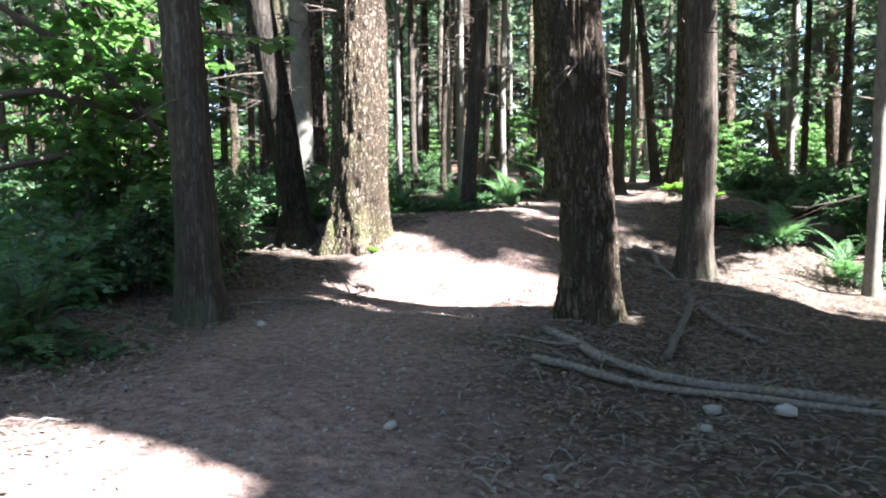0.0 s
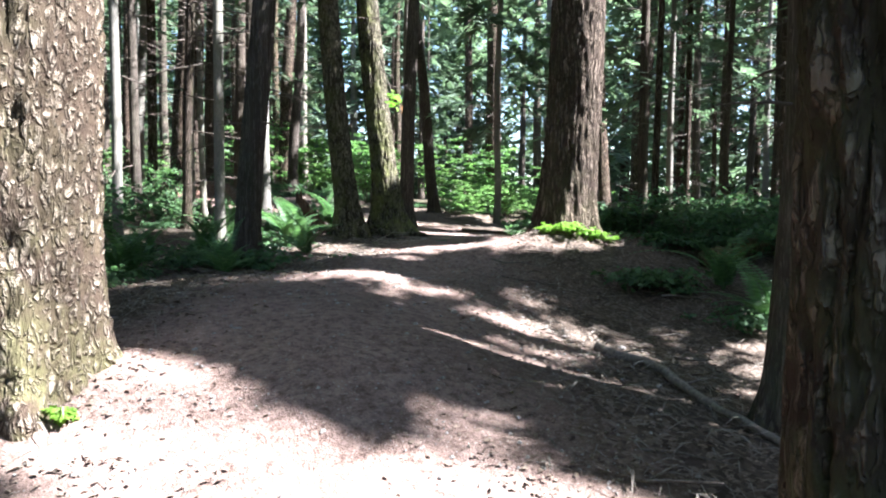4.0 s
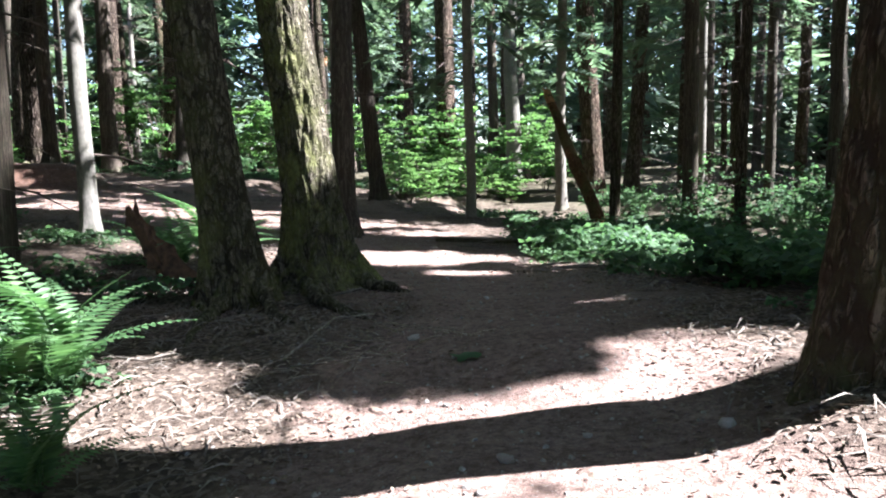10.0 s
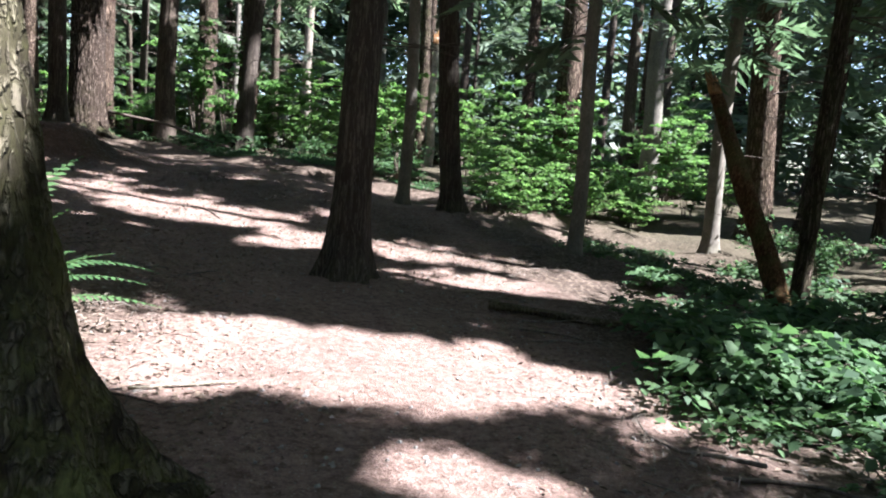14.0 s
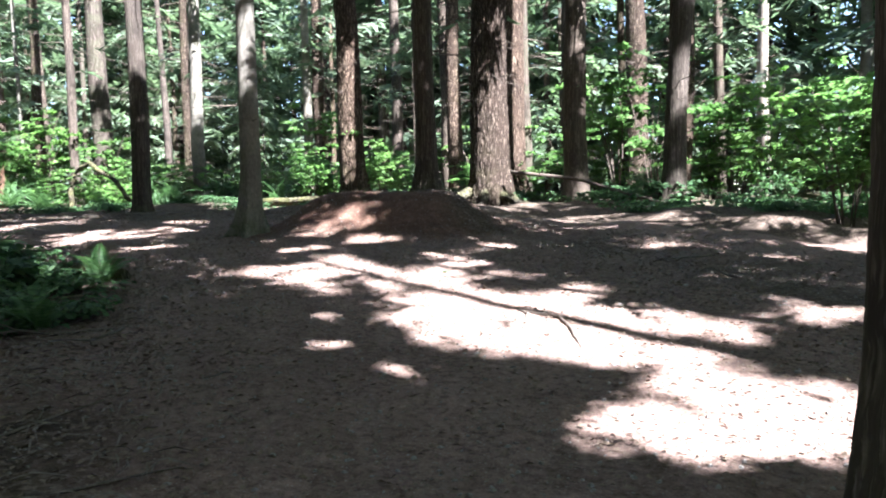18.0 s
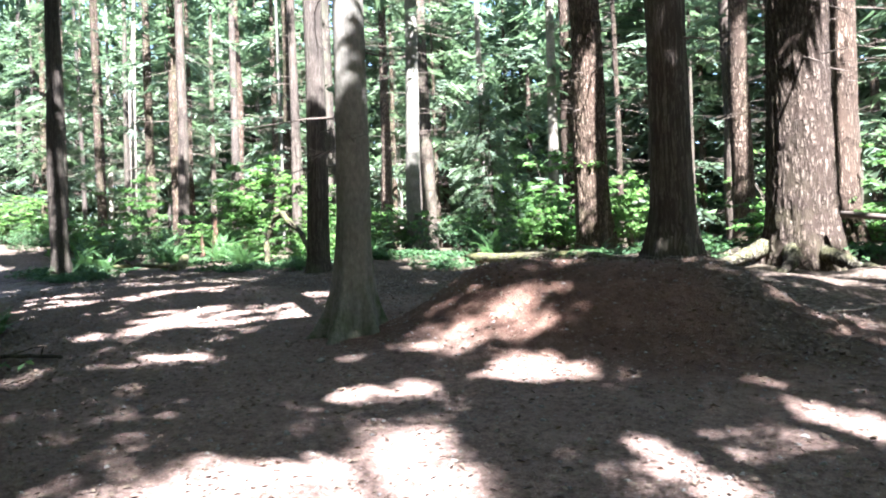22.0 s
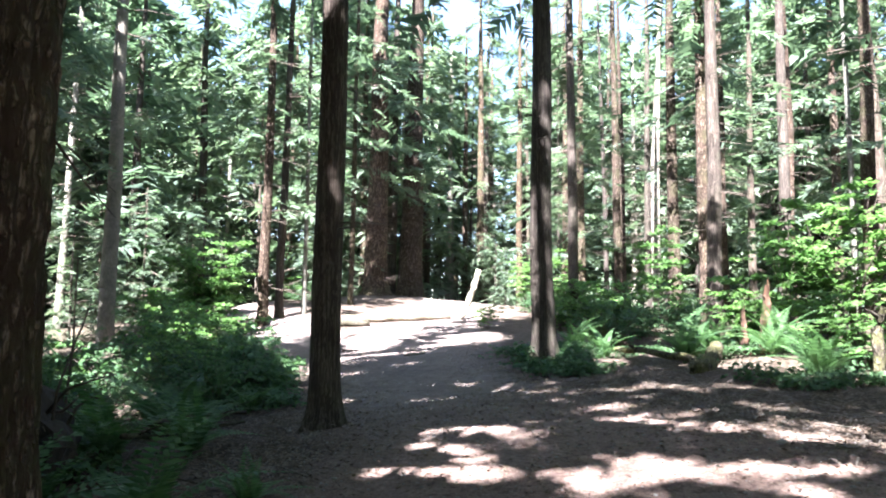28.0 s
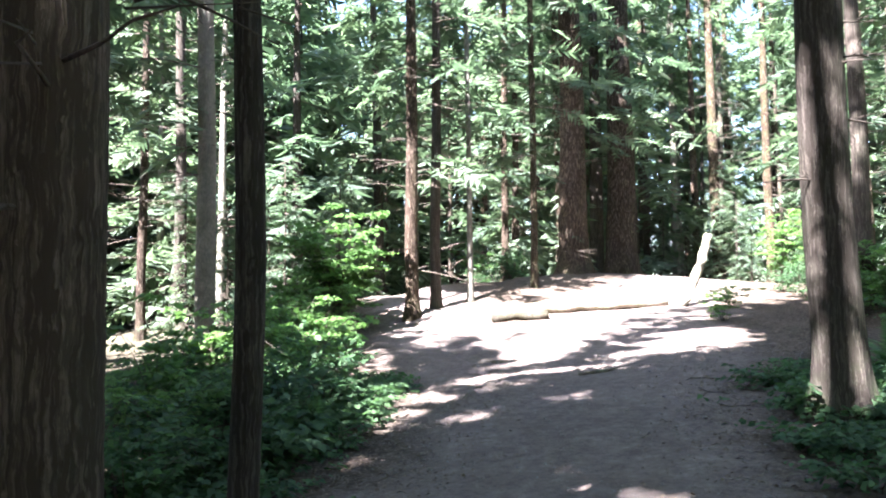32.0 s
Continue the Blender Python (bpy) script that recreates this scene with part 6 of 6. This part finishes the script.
def litter():
    """Dead leaves, bark flakes and needles strewn beside and on the trail."""
    rs = np.random.RandomState(33)
    n = 60000
    i = rs.randint(1, 16, n)
    tl = np.array(TRAIL)
    s = rs.rand(n)
    a, b = tl[i], tl[i + 1]
    ang = np.arctan2(b[:, 1] - a[:, 1], b[:, 0] - a[:, 0]) + 1.57
    off = np.where(rs.rand(n) < 0.5, 1, -1) * (a[:, 2] * rs.rand(n) ** 0.4 + 2.6 * rs.rand(n) ** 1.5)
    x = a[:, 0] + (b[:, 0] - a[:, 0]) * s + np.cos(ang) * off
    y = a[:, 1] + (b[:, 1] - a[:, 1]) * s + np.sin(ang) * off
    wide_x, wide_y = rs.uniform(-14, 9, 60000), rs.uniform(27, 43, 60000)
    near = segment_distance(wide_x, wide_y, TRAIL) < 1.5
    x, y = np.concatenate([x, wide_x[near]]), np.concatenate([y, wide_y[near]])
    n = len(x)
    base = np.stack([x, y, ground_z(x, y) + 0.012], -1)
    c = rs.uniform(0, 6.283, n)
    way = np.stack([np.cos(c), np.sin(c), rs.uniform(-0.1, 0.35, n)], -1)
    v = leaf_quads(rs, base, way, 0.047, 0.25)
    return tagged(new("litter", quads("litter", v, BROWN_LEAF)), "brown dead leaves and bark flakes strewn over the ground", "litter", kind="stuff")


litter()


def twig_litter():
    rs = np.random.RandomState(34)
    n = 20000
    i = rs.randint(1, 16, n)
    tl = np.array(TRAIL)
    s = rs.rand(n)
    a, b = tl[i], tl[i + 1]
    ang = np.arctan2(b[:, 1] - a[:, 1], b[:, 0] - a[:, 0]) + 1.57
    off = np.where(rs.rand(n) < 0.5, 1, -1) * (a[:, 2] * 0.85 + 3.0 * rs.rand(n))
    x = a[:, 0] + (b[:, 0] - a[:, 0]) * s + np.cos(ang) * off
    y = a[:, 1] + (b[:, 1] - a[:, 1]) * s + np.sin(ang) * off
    base = np.stack([x, y, ground_z(x, y) + 0.02], -1)
    c = rs.uniform(0, 6.283, n)
    way = np.stack([np.cos(c), np.sin(c), rs.uniform(-0.1, 0.2, n)], -1)
    return tagged(new("twig_litter", quads("twig_litter", leaf_quads(rs, base, way, 0.28, 0.022), STICK)), "thin fallen twigs and conifer needles on the ground", "litter", kind="stuff")


twig_litter()


def gravel():
    """Small pebbles and clods past counting on the bare trail."""
    rs = np.random.RandomState(35)
    n = 13000
    i = rs.randint(1, 16, n)
    tl = np.array(TRAIL)
    s = rs.rand(n)
    a, b = tl[i], tl[i + 1]
    ang = np.arctan2(b[:, 1] - a[:, 1], b[:, 0] - a[:, 0]) + 1.57
    off = rs.uniform(-1.15, 1.15, n) * (a[:, 2] + 0.3)
    x = a[:, 0] + (b[:, 0] - a[:, 0]) * s + np.cos(ang) * off
    y = a[:, 1] + (b[:, 1] - a[:, 1]) * s + np.sin(ang) * off
    wide_x, wide_y = rs.uniform(-14, 9, 16000), rs.uniform(27, 43, 16000)
    near = segment_distance(wide_x, wide_y, TRAIL) < 1.2
    x, y = np.concatenate([x, wide_x[near]]), np.concatenate([y, wide_y[near]])
    n = len(x)
    r = 0.005 + 0.014 * rs.rand(n) ** 2.5
    c = np.stack([x, y, ground_z(x, y) + r * 0.2], -1)
    turn = rs.uniform(0, 1.57, n)
    u = np.stack([np.cos(turn), np.sin(turn), 0 * turn], -1) * (r * rs.uniform(0.8, 1.6, n))[:, None]
    v = np.stack([-np.sin(turn), np.cos(turn), 0 * turn], -1) * (r * rs.uniform(0.7, 1.1, n))[:, None]
    w = np.stack([rs.uniform(-0.3, 0.3, n), rs.uniform(-0.3, 0.3, n), np.full(n, 0.7)], -1) * r[:, None]
    q = [c + u + v * 0.3, c + v - u * 0.3, c - u - v * 0.2, c - v + u * 0.2]
    top = [c + w + k * 0.5 for k in (u, v, -u, -v)]
    faces = [np.stack([q[k], q[(k + 1) % 4], top[(k + 1) % 4], top[k]], 1) for k in range(4)] + [np.stack(top, 1)]
    return tagged(new("gravel", quads("gravel", np.concatenate(faces), STONE)), "small pebbles and clods scattered on the bare trail", "gravel", kind="stuff")


gravel()
# maple shoots at the foot of the big fir
rnd = random.Random(3)
for x, y, s in ((4.85, 15.4, 0.8), (5.15, 15.25, 1.0), (5.5, 15.15, 0.9), (5.8, 15.3, 0.7), (-1.0, 10.45, 0.45), (-27.9, 41.1, 0.75)):
    plant("berry" if x < -20 else "shoot", x, y, rnd, s)


def hanging_twig():
    """A leafy twig that hangs over the trail from the leaning fir."""
    t = [o for o in bpy.data.objects if o.get("label", "") == "leaning fir with yellow-green moss on rough bark"][0]
    rs = np.random.RandomState(8)
    pts = [Vector((-0.5, 0.2, 4.6)), Vector((-0.8, -1.5, 3.9)), Vector((-1.05, -3.5, 2.62)), Vector((-1.25, -4.1, 2.45))]
    v, f = tube(pts, [0.012, 0.009, 0.006, 0.003], 5)
    part("leafy_twig", shape("leafy_twig", v, f, TWIG), t, None, "thin twig hanging from the trunk")
    base = np.array([tuple(pts[2].lerp(pts[3], rs.uniform(-0.2, 1.1))) for k in range(26)]) + rs.normal(0, 0.05, (26, 3))
    way = np.stack([rs.normal(size=26), rs.normal(size=26), rs.uniform(-0.5, 0.1, 26)], -1)
    part("twig_leaves", quads("twig_leaves", leaf_quads(rs, base, way, 0.13, 0.42), VIVID), t, None, "bright yellow-green maple leaves")


hanging_twig()


def twig_heap(x, y):
    """A loose heap of pale dead twigs."""
    rs = random.Random(6)
    p = Pile()
    for _ in range(70):
        a, q = rs.uniform(0, 6.28), Vector((rs.gauss(0, 0.4), rs.gauss(0, 0.22), 0.0))
        e = Vector((math.cos(a), math.sin(a), rs.uniform(-0.1, 0.2))) * rs.uniform(0.08, 0.3)
        q.z = gz(x + q.x, y + q.y) - gz(x, y) + rs.uniform(0.005, 0.03)
        p.add(*tube([q, q + e * 0.5 + Vector((0, 0, 0.01)), q + e], [0.005, 0.004, 0.002], 4))
    ob = new("twig_heap", shape("twig_heap", p.v, p.f, PALE))
    ob.location = (x, y, gz(x, y))
    return tagged(ob, "loose heap of pale dead twigs on needles", "twigs", kind="stuff")


twig_heap(3.65, 18.85)


def fallen_leaf(x, y, size):
    """One lobed maple leaf lying on the trail."""
    v, f = [(0, 0, 0.006)], []
    for k in range(20):
        a = 6.283 * k / 20
        r = size * (0.55 + 0.45 * abs(math.cos(2.5 * a)) ** 1.5)
        v.append((r * math.cos(a), r * math.sin(a), 0.004 + 0.012 * math.sin(3 * a)))
    f = [(0, 1 + k, 1 + (k + 1) % 20) for k in range(20)]
    ob = new("fallen_leaf", shape("fallen_leaf", v, f, SHRUB))
    ob.location = (x, y, gz(x, y) + 0.01)
    return tagged(ob, "large green maple leaf lying on the bare trail", "leaf")


fallen_leaf(4.23, 18.16, 0.12)
fallen_leaf(3.3, 33.6, 0.06)
